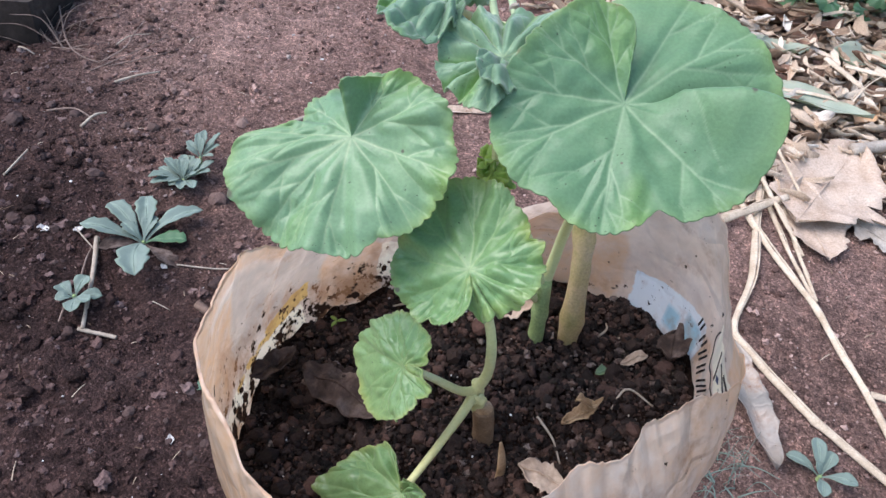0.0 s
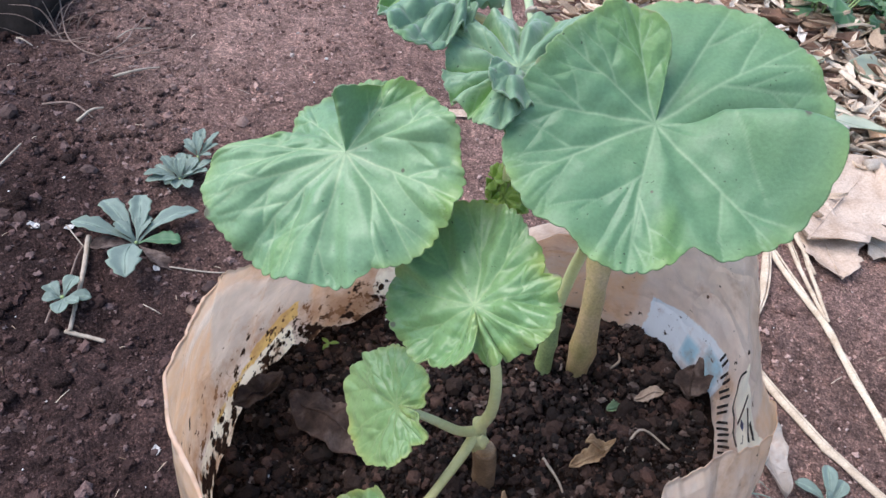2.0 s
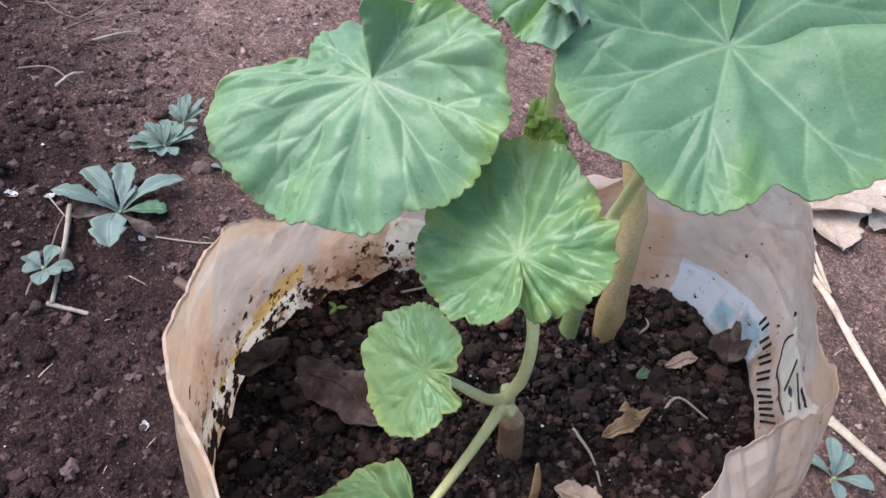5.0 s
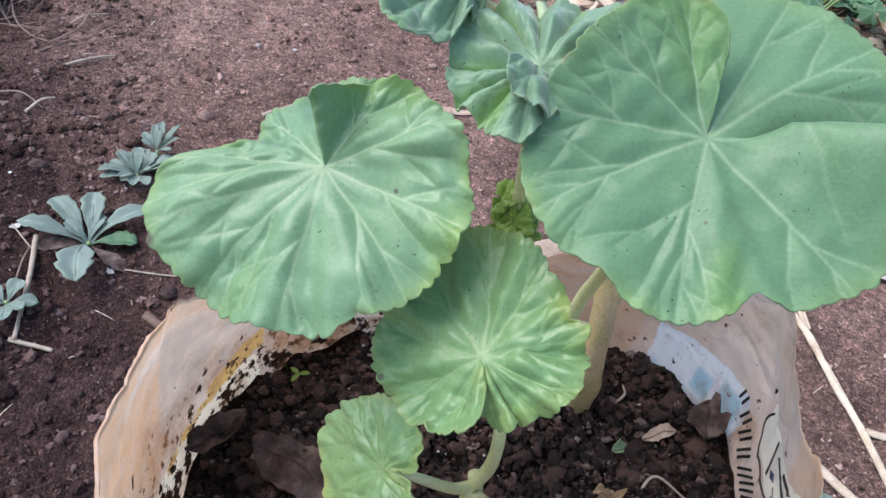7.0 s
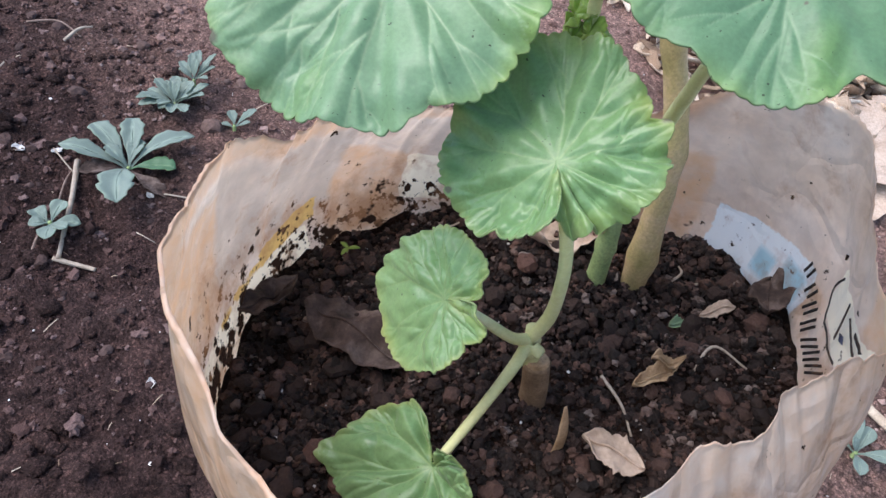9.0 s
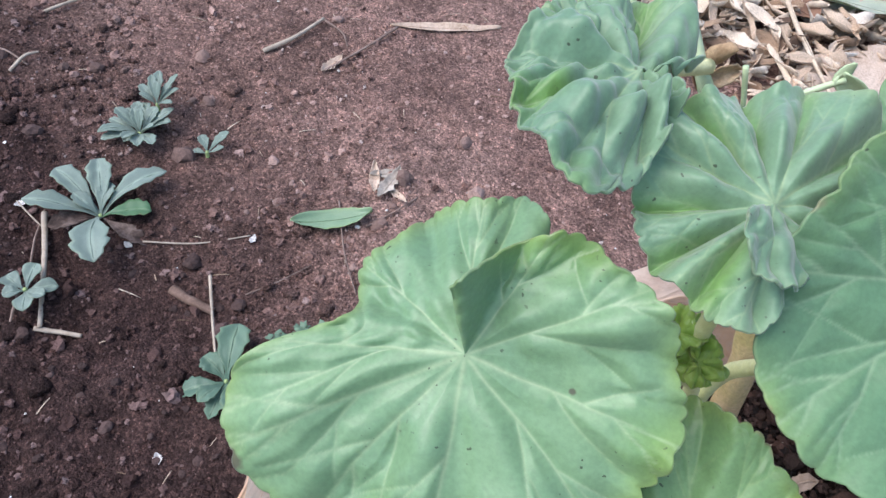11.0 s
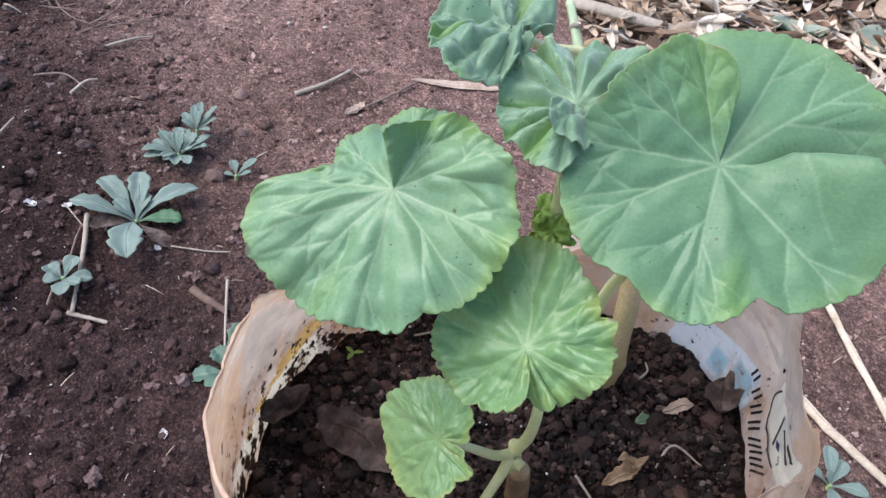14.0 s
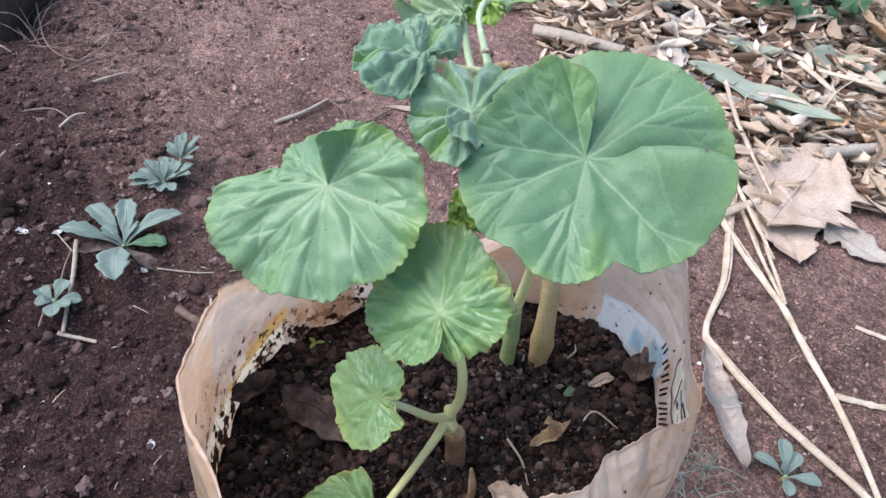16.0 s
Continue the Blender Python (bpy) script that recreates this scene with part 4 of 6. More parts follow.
geranium_leaf(C_C, (-0.297, -0.583, 0.757), [(-84, 13, -3), (-70, 17, -6), (-42, 18.5, -5), (-25, 21, -3), (-2, 25, 0), (16, 24.5, 0), (26, 27.5, 2), (35, 24.5, 1), (51, 26, 1), (70, 29, 0), (93, 32, 0), (109, 33, 0), (141, 31, -2), (166, 30.5, -2),
              (188, 30, -2), (203, 27.5, -3), (220, 25.5, -4), (244, 22.5, -5), (258, 20, -3), (272, 18, -1), (284, 15, 0), (290, 9, 0)],
              LEAF_YOUNG, geranium, "yellow-green leaf with pleated lower edge", 3, (-56, -16, 24, 62, 98, 136, 176, 218, 256), 1.3, 0.8, tooth=0.05, teeth=58, fold=0.3, nicks=((240, 3, 0.09), (262, 2.5, 0.07), (-76, 3, 0.08), (-52, 3, 0.09), (-34, 3, 0.06), (33, 4, 0.1), (190, 3, 0.05), (215, 3, 0.04), (62, 3, 0.04), (0, 3, 0.05)),
              pleats=((-60, -50, 7, 0.004, 1.2),), ridges=((118, 116, 12, 1.8), (80, 78, 12, 1.8), (6, 10, 8, 1.6), (-12, -14, 4, -2.0), (-24, -24, 4, 2.2), (-36, -36, 3, -2.2), (-46, -46, 4, 2.4), (-64, -64, 4, 2.4), (276, 272, 5, 2.4), (262, 260, 3, -2.4), (250, 248, 5, 2.4)),
              spots=((31, 26, 2.2), (200, 27, 1.0)), fresh=((34, 30, 0.9, 0.6), (105, 40, 0.75, 0.68), (150, 30, 0.6, 0.6), (205, 26, 0.5, 0.65), (-40, 44, 0.7, 0.5), (-75, 14, 0.6, 0.2)))
geranium_leaf(C_D, (-0.691, -0.566, 0.45), [(11, 8, -1), (15, 12.5, -1), (27, 13, -1), (33, 14.2, 0), (41, 17, 0), (57, 17.2, 0), (72, 18, 0), (86, 18.8, 0), (102, 20, 0), (119, 20.5, 0), (139, 22, 0), (160, 26.5, 1), (172, 29.3, 1), (182, 30, 1), (197, 28.6, 1), (215, 27, 0), (225, 25.5, 0), (241, 25, 0), (266, 21, 0), (287, 20, 0), (305, 18.2, 0), (313, 16.6, 0), (323, 15.2, 0), (335, 17.2, 0), (349, 16.8, 1), (358, 15.3, 1), (368, 14.5, 2), (374, 9, 2)],
              LEAF_YOUNG, geranium, "small fresh green leaf with toothed edge", 4, (34, 68, 104, 140, 178, 214, 250, 286, 322, 346), 0.7, 0.7, tooth=0.055, teeth=44, fold=0.7,
              ridges=((116, 124, 6, -3.4), (98, 102, 8, 1.4), (140, 142, 8, 1.4), (20, 24, 7, -2.4), (-22 + 360, -26 + 360, 6, -2.0), (240, 244, 7, -0.9), (60, 58, 6, -0.8)), fresh=((30, 24, 0.6, 0.5), (230, 60, 0.4, 0.5), (350, 14, 0.7, 0.0)))
geranium_leaf(C_E, (-0.15, -0.35, 0.92), [(-146, 6, 4), (-132, 10, 6), (-112, 14, 6), (-95, 16, 4), (-78, 14, 0), (-58, 12, -5), (-30, 15, -9), (0, 19, -10), (20, 23, -9), (37, 25, -5), (53, 27, -1), (68, 26, 0), (89, 23, 0), (110, 21.5, 1), (132, 23, 1),
              (158, 23.5, 0), (172, 23.2, -1), (185, 21.5, -1), (198, 22, -2), (218, 21.5, -3), (237, 21, -3), (253, 22, -3), (263, 21, -3), (275, 17, -4), (284, 10, -4)],
              LEAF_DARK, geranium, "crinkled young leaf with ruffled folds", 5, (-100, -25, 12, 40, 72, 100, 128, 155, 185, 212, 236, 262), 0.8, 1.0, tooth=0.06, teeth=46, fold=1.0, bend=1.2, crease=1.5,
              ridges=((26, 26, 6, 3.0), (56, 55, 7, 3.0), (86, 86, 7, 3.0), (114, 114, 7, 3.0), (142, 142, 7, 3.0), (170, 170, 7, 3.4), (199, 199, 7, 3.4), (224, 224, 6, 3.0), (250, 250, 6, 3.0), (-112, -108, 16, 4.0), (-60, -60, 16, -4.0)),
              fresh=((100, 7, 0.8, 0.2), (128, 7, 0.8, 0.2), (185, 8, 0.9, 0.2), (212, 9, 0.9, 0.2), (236, 12, 1.0, 0.1), (40, 7, 0.7, 0.15), (12, 7, 0.6, 0.1), (72, 6, 0.6, 0.15)))
geranium_leaf(C_F, (0.149, 0.017, 0.989), [(-335, 8, 0), (-325, 14, 0), (-308, 21.5, -2), (-294, 25.5, -3), (-280, 25, -1), (-260, 23.5, 0), (-234, 21, 0), (-200, 20.5, -1), (-176, 22, -3), (-146, 24, -5), (-130, 27, -6), (-120, 29, -7), (-111, 30.5, -7), (-103, 29.5, -6), (-96, 24, -5), (-72, 14, -3), (-30, 8, 0), (-15, 5.5, 1)],
              LEAF_DARK, geranium, "blue-green cupped leaf with puckered surface", 6, (-312, -282, -250, -216, -182, -148, -116, -84, -46), 0.9, 2.2, tooth=0.035, teeth=44, fold=0.9, crease=1.0,
              ridges=((-305, -300, 11, 3.6), (-276, -272, 11, -5.0), (-250, -250, 11, 4.0), (-186, -198, 13, 4.0), (-216, -210, 9, -2.6), (-158, -150, 10, -3.0), (-122, -128, 12, 3.4)),
              fresh=((-276, 8, 0.9, 0.1), (-150, 14, 1.0, 0.3), (-212, 10, 0.6, 0.3), (-110, 16, 0.6, 0.6)))
geranium_leaf(C_G, (-0.40, -0.35, 0.85), [(100, 9, 0), (110, 15, 0), (118, 20.5, 1), (131, 22, 1), (140, 25.5, 1), (158, 30, 1), (168, 32, 1), (176, 37, 1), (183, 40, 1), (188, 37, 1), (193, 34, 1), (205, 30, 0), (235, 27, -2), (268, 24, -4), (300, 22, -3), (325, 18, -2), (345, 14, 0), (365, 10, 0), (400, 6, 0), (420, 5, 0)],
              LEAF_YOUNG, geranium, "small fresh green leaf near the bag rim", 7, 9, 0.8, 1.3, tooth=0.05, teeth=44, fold=1.4, fresh=((480, 40, 0.4, 0.4), (270, 40, 0.4, 0.5)))
geranium_leaf((0.0582, 0.3965, 0.4645), (-0.3, -0.6, 0.7), [(18, 5, -3), (45, 7, -4), (75, 10, -3), (116, 17, 0), (131, 25.5, 0), (145, 33, 1), (158, 30, -2), (170, 27, -4), (180, 25, -3), (-171 + 360, 27.5, 1), (-164 + 360, 23.5, 5), (-151 + 360, 26, 8), (-131 + 360, 19, 9), (-110 + 360, 15, 8), (-91 + 360, 12, 6), (-70 + 360, 9, 3), (-49 + 360, 6, 0)],
              LEAF_TIP, geranium, "crumpled yellow-edged young leaf at the shoot tip", 8, (60, 110, 140, 165, 190, 214, 240, 275), 1.9, 2.0, tooth=0.05, teeth=40, fold=2.0, bend=1.1,
              pleats=((216, 196, 12, -0.009),), ridges=((176, 176, 7, -2.5), (150, 146, 9, 2.5), (128, 130, 7, -2.0), (232, 238, 8, 2.0)), fresh=((178, 12, 1.0, 0.6), (140, 16, 0.9, 0.75), (205, 10, 0.9, 0.75), (250, 40, 0.8, 0.8)))
geranium_leaf((0.0686, 0.404, 0.4695), (0, -0.5, 0.85), [(-75, 6, -4), (-40, 8, -3), (-18, 11, -1), (-7, 15, 0), (-3, 20, 0), (10, 22.5, 0), (25, 23, 0), (49, 18.5, 0), (75, 13, 1), (105, 10.5, 2), (135, 9, 2), (163, 8, 1), (190, 6, -2)],
              LEAF_TIP, geranium, "half-open young leaf at the shoot tip", 9, 7, 1.0, 1.5, tooth=0.04, teeth=44, fold=1.4, fresh=((-4, 10, 1.0, 0.5),), ridges=((60, 58, 12, 1.5), (20, 22, 9, -1.4)))
geranium_leaf((0.0684, 0.4015, 0.4705), (-0.1, -0.8, 0.35), [(-215, 9, -3), (-190, 11, -2), (-165, 12.5, -1), (-138, 13.5, 0), (-118, 13.5, 1), (-100, 12, 2), (-87, 11, 1), (-60, 12, 0), (-40, 10, -1), (-19, 8, -2), (0, 7, -3)],
              LEAF_YELLOW, geranium, "hanging yellow-green young leaf", 12, 6, 1.0, 1.4, tooth=0.04, teeth=40, fold=1.2, ridges=((-104, -106, 10, 2.0),))

stalk("main_stem", [(0.1266, 0.3443, 0.285), (0.127, 0.345, 0.315), (0.122, 0.349, 0.37), (0.108, 0.352, 0.41), (0.096, 0.353, 0.431)], 0.006, 0.003, WOODY, "thick woody tan and green stem with raised joints", 40, 0.14, (0.28, 0.5, 0.72, 0.93))
upper_stem = stalk("upper_stem", [(0.0975, 0.353, 0.4285), (0.0845, 0.355, 0.444), (0.0768, 0.3575, 0.4555), (0.0727, 0.3612, 0.4635), (0.0692, 0.365, 0.47)], 0.0023, 0.0014, SHOOT, "pale green upper stem with a withered node", 26, 0.12)
stalk("petiole", [(0.0697, 0.3645, 0.469), (0.0674, 0.371, 0.4735), (0.0674, 0.387, 0.4735), (0.0684, 0.4015, 0.4695)], 0.0012, 0.0014, SHOOT)
stalk("side_stem", [(0.1095, 0.337, 0.288), (0.1105, 0.336, 0.31), (0.1095, 0.335, 0.335), (0.1085, 0.334, 0.35)], 0.0044, 0.0034, STEM, "short green side stem", 18, 0.1, (0.6,))
stalk("petiole", [(0.1085, 0.3365, 0.34), (0.1107, 0.335, 0.368), (0.1114, 0.319, 0.397), (0.1124, 0.299, 0.43), (0.1158, 0.2893, 0.4618)], 0.0027, 0.0018, STEM_PALE)
stalk("petiole", [(0.1085, 0.3362, 0.335), (0.092, 0.32, 0.362), (0.055, 0.29, 0.405), (0.0338, 0.2788, 0.4388)], 0.0022, 0.0016, STEM_PALE)
stalk("petiole", [(0.0792, 0.2992, 0.4195), (0.0778, 0.2966, 0.44), (0.0762, 0.2945, 0.458), (0.0757, 0.2938, 0.468)], 0.0019, 0.0014, STEM_PALE)
stalk("petiole", [(0.078, 0.355, 0.457), (0.066, 0.342, 0.462), (0.057, 0.322, 0.4715), (0.0531, 0.3117, 0.4766)], 0.0019, 0.0013, STEM_PALE)
stalk("petiole", [(0.099, 0.353, 0.425), (0.079, 0.366, 0.4275), (0.0665, 0.3805, 0.4465), (0.0598, 0.391, 0.4605), (0.0586, 0.3972, 0.4632)], 0.0018, 0.0016, SHOOT, "", 24)
stalk("petiole", [NODE, (0.0905, 0.277, 0.345), (0.0885, 0.27, 0.372), (0.082, 0.2615, 0.398), (0.0776, 0.2568, 0.4108)], 0.0024, 0.0015, STEM_PALE, "", 20)
stalk("petiole", [NODE, (0.080, 0.271, 0.336), (0.069, 0.2615, 0.351), (0.0592, 0.2542, 0.362)], 0.0021, 0.0013, STEM_PALE)
stalk("petiole", [NODE, (0.0835, 0.268, 0.327), (0.0765, 0.253, 0.322), (0.067, 0.2345, 0.3152)], 0.0022, 0.0015, STEM_PALE)
stalk("cutting_stem", [(0.0945, 0.2775, 0.284), (0.0935, 0.278, 0.305), (0.0915, 0.2785, 0.3195)], 0.0052, 0.0046, CUTTING, "short pinkish-brown woody cutting with a sliced end", 14)
stalk("cut_face", [(0.0918, 0.2784, 0.3185), (0.0912, 0.2786, 0.3212)], 0.0044, 0.0036, HUSK, "pale sliced end of the cutting", 6)
stalk("leaf_node", [(0.0895, 0.2788, 0.318), (0.0886, 0.2788, 0.3235), (0.0878, 0.279, 0.3285), (0.0868, 0.2795, 0.334)], 0.003, 0.0024, STEM_PALE, "swollen pale green node", 14, 0.25, (0.35, 0.7))
for k, (dx, dz, turn) in enumerate(((0.003, -0.004, 0.4), (-0.0005, -0.0045, -0.5))):
    v = []
    for j in range(8):
        for i in range(5):
            u, w = j / 7, i / 4 - 0.5
            s = math.sin(math.pi * (0.15 + 0.8 * u)) * 0.006
            v.append(GINV @ Vector((NODE.x + 0.001 + dx * u + w * s, NODE.y - 0.0035 - 0.0015 * u + w * w * 0.006 + turn * w * 0.003, NODE.z + dz * u + 0.001)))
    thicken(shaped("stipule", v, grid_faces(8, 5), STEM_PALE, geranium, "pale green papery stipule at the node"), 0.0004)
stalk("flower_stalk", [(0.0905, 0.354, 0.437), (0.0935, 0.356, 0.439), (0.1001, 0.356, 0.4511), (0.1065, 0.356, 0.4562), (0.1095, 0.356, 0.4582)], 0.0007, 0.0008, SHOOT, "thin bent spent flower stalk", 18)
stalk("flower_stalk", [(0.0921, 0.356, 0.4405), (0.09, 0.356, 0.4475), (0.0866, 0.356, 0.4579)], 0.0006, 0.0007, SHOOT, "thin spent flower stalk", 10)


def bract(at, along, across, length, width, mat, label, cupped=0.3, seed=0, host=None):
    """A small papery blade on the shoot, from its foot along one direction."""
    host = host or upper_stem
    o, d, c = Vector(at), Vector(along).normalized(), Vector(across).normalized()
    up = d.cross(c)
    v = []
    for j in range(12):
        for i in range(9):
            u, w = j / 11, i / 4 - 1
            s = 0.5 * width * math.sin(math.pi * (0.12 + 0.84 * u)) ** 0.8 * (1 + 0.2 * noise.noise(Vector((u * 6, seed, w > 0))))
            lift = cupped * width * 0.5 * w * w - 0.2 * length * u * u * cupped + 0.05 * width * noise.noise(Vector((u * 4, w * 2, seed)))
            v.append(GINV @ (o + d * u * length + c * w * s + up * lift))
    thicken(shaped("bract", v, grid_faces(12, 9), mat, host, label), 0.0004)


bract((0.1075, 0.356, 0.4592), (0.0148, 0.001, -0.0115), (0.6, 0.0, 0.75), 0.0185, 0.0062, SHOOT, "flattened pale green end of the flower stalk", 0.25, 1)
bract((0.1075, 0.356, 0.457), (0.002, 0, 0.0055), (0.9, 0.0, -0.3), 0.006, 0.0032, SHOOT, "flattened pale green end of the flower stalk", 0.2, 2)
bract((0.0838, 0.3545, 0.4492), (0.001, -0.003, -0.0095), (0.95, -0.1, 0.1), 0.0125, 0.0125, SHOOT, "small rounded green bract", 0.35, 3)
bract((0.0775, 0.3575, 0.4545), (0.0055, 0.001, 0.0055), (0.5, 0.2, -0.8), 0.009, 0.006, HUSK, "withered brown bract", 0.6, 4)
bract((0.0785, 0.357, 0.4525), (0.0085, 0.003, 0.0015), (0.1, 0.4, 0.9), 0.01, 0.0055, HUSK, "withered brown bract", 0.7, 5)
bract((0.0765, 0.358, 0.457), (0.003, -0.002, -0.009), (0.9, 0.1, 0.3), 0.008, 0.004, DRY_BROWN, "withered brown bract", 0.7, 6)
bract((0.0895, 0.3545, 0.4365), (-0.004, 0.001, 0.0045), (0.7, -0.2, 0.6), 0.007, 0.0045, DRY_BROWN, "withered brown bract", 0.6, 7)
bract((0.0725, 0.3605, 0.4605), (0.002, -0.002, 0.006), (0.9, 0.3, -0.2), 0.0055, 0.004, DRY_GREY, "grey withered scale at the node", 0.6, 8)

# a tuft of tiny new leaves in the axil
for k in range(5):
    a = k * 72
    geranium_leaf((0.0775 + 0.004 * math.cos(radians(a)), 0.2965 + 0.003 * math.sin(radians(a)), 0.423 + 0.003 * (k % 3)), (0.5 * math.cos(radians(a)), -0.5 + 0.3 * math.sin(radians(a)), 0.8),
                  [(-150, 2, 0), (-100, 5.5, 0), (-60, 4, 0), (-20, 6, 0), (25, 4.2, 0), (70, 6, 0), (110, 4.5, 0), (150, 2, 0)], LEAF_YELLOW, geranium, "tiny new yellow-green leaf", 20 + k, 5, 0.3, 0.4, tooth=0.12, teeth=22)
stalk("side_branch", [(0.1088, 0.3365, 0.338), (0.1, 0.327, 0.372), (0.085, 0.308, 0.402), (0.0785, 0.3, 0.4205)], 0.0026, 0.0018, STEM_PALE, "pale green side branch ending in a leaf tuft")
# ---- small things lying on the potting soil ----
def curled_leaf(name, at, az, length, width, mat, label, category, curl=0.3, arch=0.2, ragged=0.12, seed=0, lift=0.001, shape=0.5, group="", tilt=0.0, level=None):
    """A dry or fallen leaf lying on its support: at is the middle of the midrib, az its direction in degrees."""
    ob = thing(name, (0, 0, 0), label, category, group)
    n, m = 26, 13
    rows, vein, rim = [], [], []
    c, s = math.cos(radians(az)), math.sin(radians(az))
    for j in range(n):
        u = j / (n - 1)
        w = width * 0.5 * (max(0.0, math.sin(math.pi * u ** (0.5 / shape if shape > 0.5 else 1.0))) ** 0.75 if shape <= 0.5 else math.sin(math.pi * u**1.35) ** 0.8)
        w += width * 0.015
        w *= 1 + ragged * noise.noise(Vector((u * 9, seed, 1))) + ragged * 0.7 * noise.noise(Vector((u * 24, seed, 5)))
        for i in range(m):
            t = 2 * i / (m - 1) - 1
            lx = (u - 0.5) * length
            wl = w * (1 + ragged * 1.2 * noise.noise(Vector((u * 11, seed + 9 * (t > 0), 3))))
            ly = t * wl + 0.05 * width * noise.noise(Vector((u * 2, seed, 7)))
            h = curl * width * 0.5 * t * t * (0.4 + 0.6 * abs(noise.noise(Vector((u * 2.5, seed + (3 if t > 0 else 0), 2)))) * 2) + arch * length * (u - 0.5) ** 2
            h += 0.04 * width * noise.noise(Vector((u * 7 + seed, t * 3, 0))) + tilt * ly
            rows.append((lx, ly, h))
            vein.append(math.exp(-((t * w / max(1e-5, width) / 0.02) ** 2)))
            rim.append(abs(t) ** 6)
    low = min(h for _, _, h in rows)
    verts = []
    for lx, ly, h in rows:
        x, y = at[0] + c * lx - s * ly, at[1] + s * lx + c * ly
        base = level(x, y) if level else ground_z(at[0], at[1]) + (slope(x, y) - slope(at[0], at[1]))
        verts.append((x, y, base + lift + h - low))
    ob.location = (at[0], at[1], min(v[2] for v in verts))
    verts = [Vector(v) - ob.location for v in verts]
    thicken(shaped("blade", verts, grid_faces(n, m), mat, ob, attrs={"vein": vein, "rim": rim}), max(0.0004, 0.004 * width))
    mid = [Vector(verts[j * m + m // 2]) + Vector((0, 0, 0.0008)) for j in range(0, n, 5)]
    v, f = tube(mid, 0.006 * width + 0.0005, 0.003 * width + 0.0002, 16, 6)
    shaped("midrib", v, f, mat, ob)
    return ob


SOIL_AT = lambda x, y: soil_top(x, y)
curled_leaf("dead_leaf", (0.0265, 0.287), -20, 0.046, 0.02, DEAD_DARK, "dark brown withered leaf lying on potting soil", "dead leaf", 0.22, 0.12, 0.07, 3, 0.006, level=SOIL_AT)
curled_leaf("dead_leaf", (-0.0105, 0.2965), 55, 0.026, 0.014, DEAD_DARK, "small dark rotting leaf against the bag wall", "dead leaf", 0.5, 0.3, 0.1, 5, 0.008, level=SOIL_AT)
curled_leaf("dead_leaf", (0.1755, 0.3375), 80, 0.02, 0.014, DEAD_DARK, "dark folded leaf scrap by the bag wall", "dead leaf", 0.9, 0.3, 0.06, 6, 0.006, level=SOIL_AT)
curled_leaf("curled_leaf", (0.095, 0.3545), 10, 0.036, 0.017, DRY, "rust-tan curled leaf behind the stems", "dried leaf", 1.0, 0.6, 0.3, 9, 0.002, level=SOIL_AT)
curled_leaf("bark_chip", (0.1197, 0.2555), -15, 0.021, 0.015, DRY, "pale tan bark chip lying on potting soil", "bark chip", 0.25, 0.1, 0.2, 12, 0.009, level=SOIL_AT)
curled_leaf("leaf_scrap", (0.1462, 0.3287), 30, 0.009, 0.005, FALLEN, "tiny pale green leaf scrap on potting soil", "leaf scrap", 0.3, 0.2, 0.2, 14, 0.003, level=SOIL_AT)
curled_leaf("bark_chip", (0.16, 0.3354), 12, 0.012, 0.0055, DRY, "small tan bark chip on potting soil", "bark chip", 0.4, 0.1, 0.2, 15, 0.003, level=SOIL_AT)


def lying_stalk(name, pts, r0, r1, mat, label, category, group="", up=0.0, flat=1.0, knots=(), level=None, rough=0.12, n=24, sides=8, strands=0):
    """A twig, straw or root along ground points (x, y) or (x, y, height)."""
    ob = thing(name, (0, 0, 0), label, category, group)
    line = []
    for q in pts:
        h = q[2] if len(q) > 2 else 0.0
        base = level(q[0], q[1]) if level else ground_z(q[0], q[1])
        line.append(Vector((q[0], q[1], base + h + up + r0 * 0.7)))
    ob.location = line[0]
    v, f = tube([p - line[0] for p in line], r0, r1, n, sides, rough, flat, knots)
    shaped("stalk", v, f, mat, ob)
    for k in range(strands):
        side = (line[-1] - line[0]).cross(Vector((0, 0, 1))).normalized() * r0 * (0.9 if k % 2 else -0.9)
        own = smooth_line(line, 9)
        own = [p - line[0] + side * (1 + 0.9 * noise.noise(Vector((i * 0.7, k, r0 * 900)))) + Vector((0, 0, r0 * (0.35 + 0.5 * noise.noise(Vector((i * 0.9, k + 5, 2)))))) for i, p in enumerate(own)]
        own = own[k % 2 : 8 + k % 2]
        v, f = tube(own, r0 * 0.42, r0 * 0.16, n, 6, 0.3, 0.4)
        shaped("split_fibre", v, f, mat, ob)
    return ob


lying_stalk("cut_stub", [(0.1032, 0.2555, -0.012), (0.103, 0.2548, 0.004), (0.1015, 0.2545, 0.015), (0.1003, 0.2545, 0.021)], 0.0034, 0.0007, HUSK, "split yellow-brown dried sheath standing in soil", "plant stub", level=SOIL_AT, flat=0.3)
for az, ln, w, cu, lift in ((38, 0.02, 0.0055, 1.6, 0.003), (20, 0.013, 0.0045, 1.3, 0.006)):
    curled_leaf("curled_leaf", (0.1345 + 0.003 * (az < 30), 0.2935 + 0.005 * (az < 30)), az, ln, w, HUSK, "tan papery dried leaf curled up on the soil", "dried leaf", cu, 0.5, 0.35, 90 + az, lift, level=SOIL_AT)
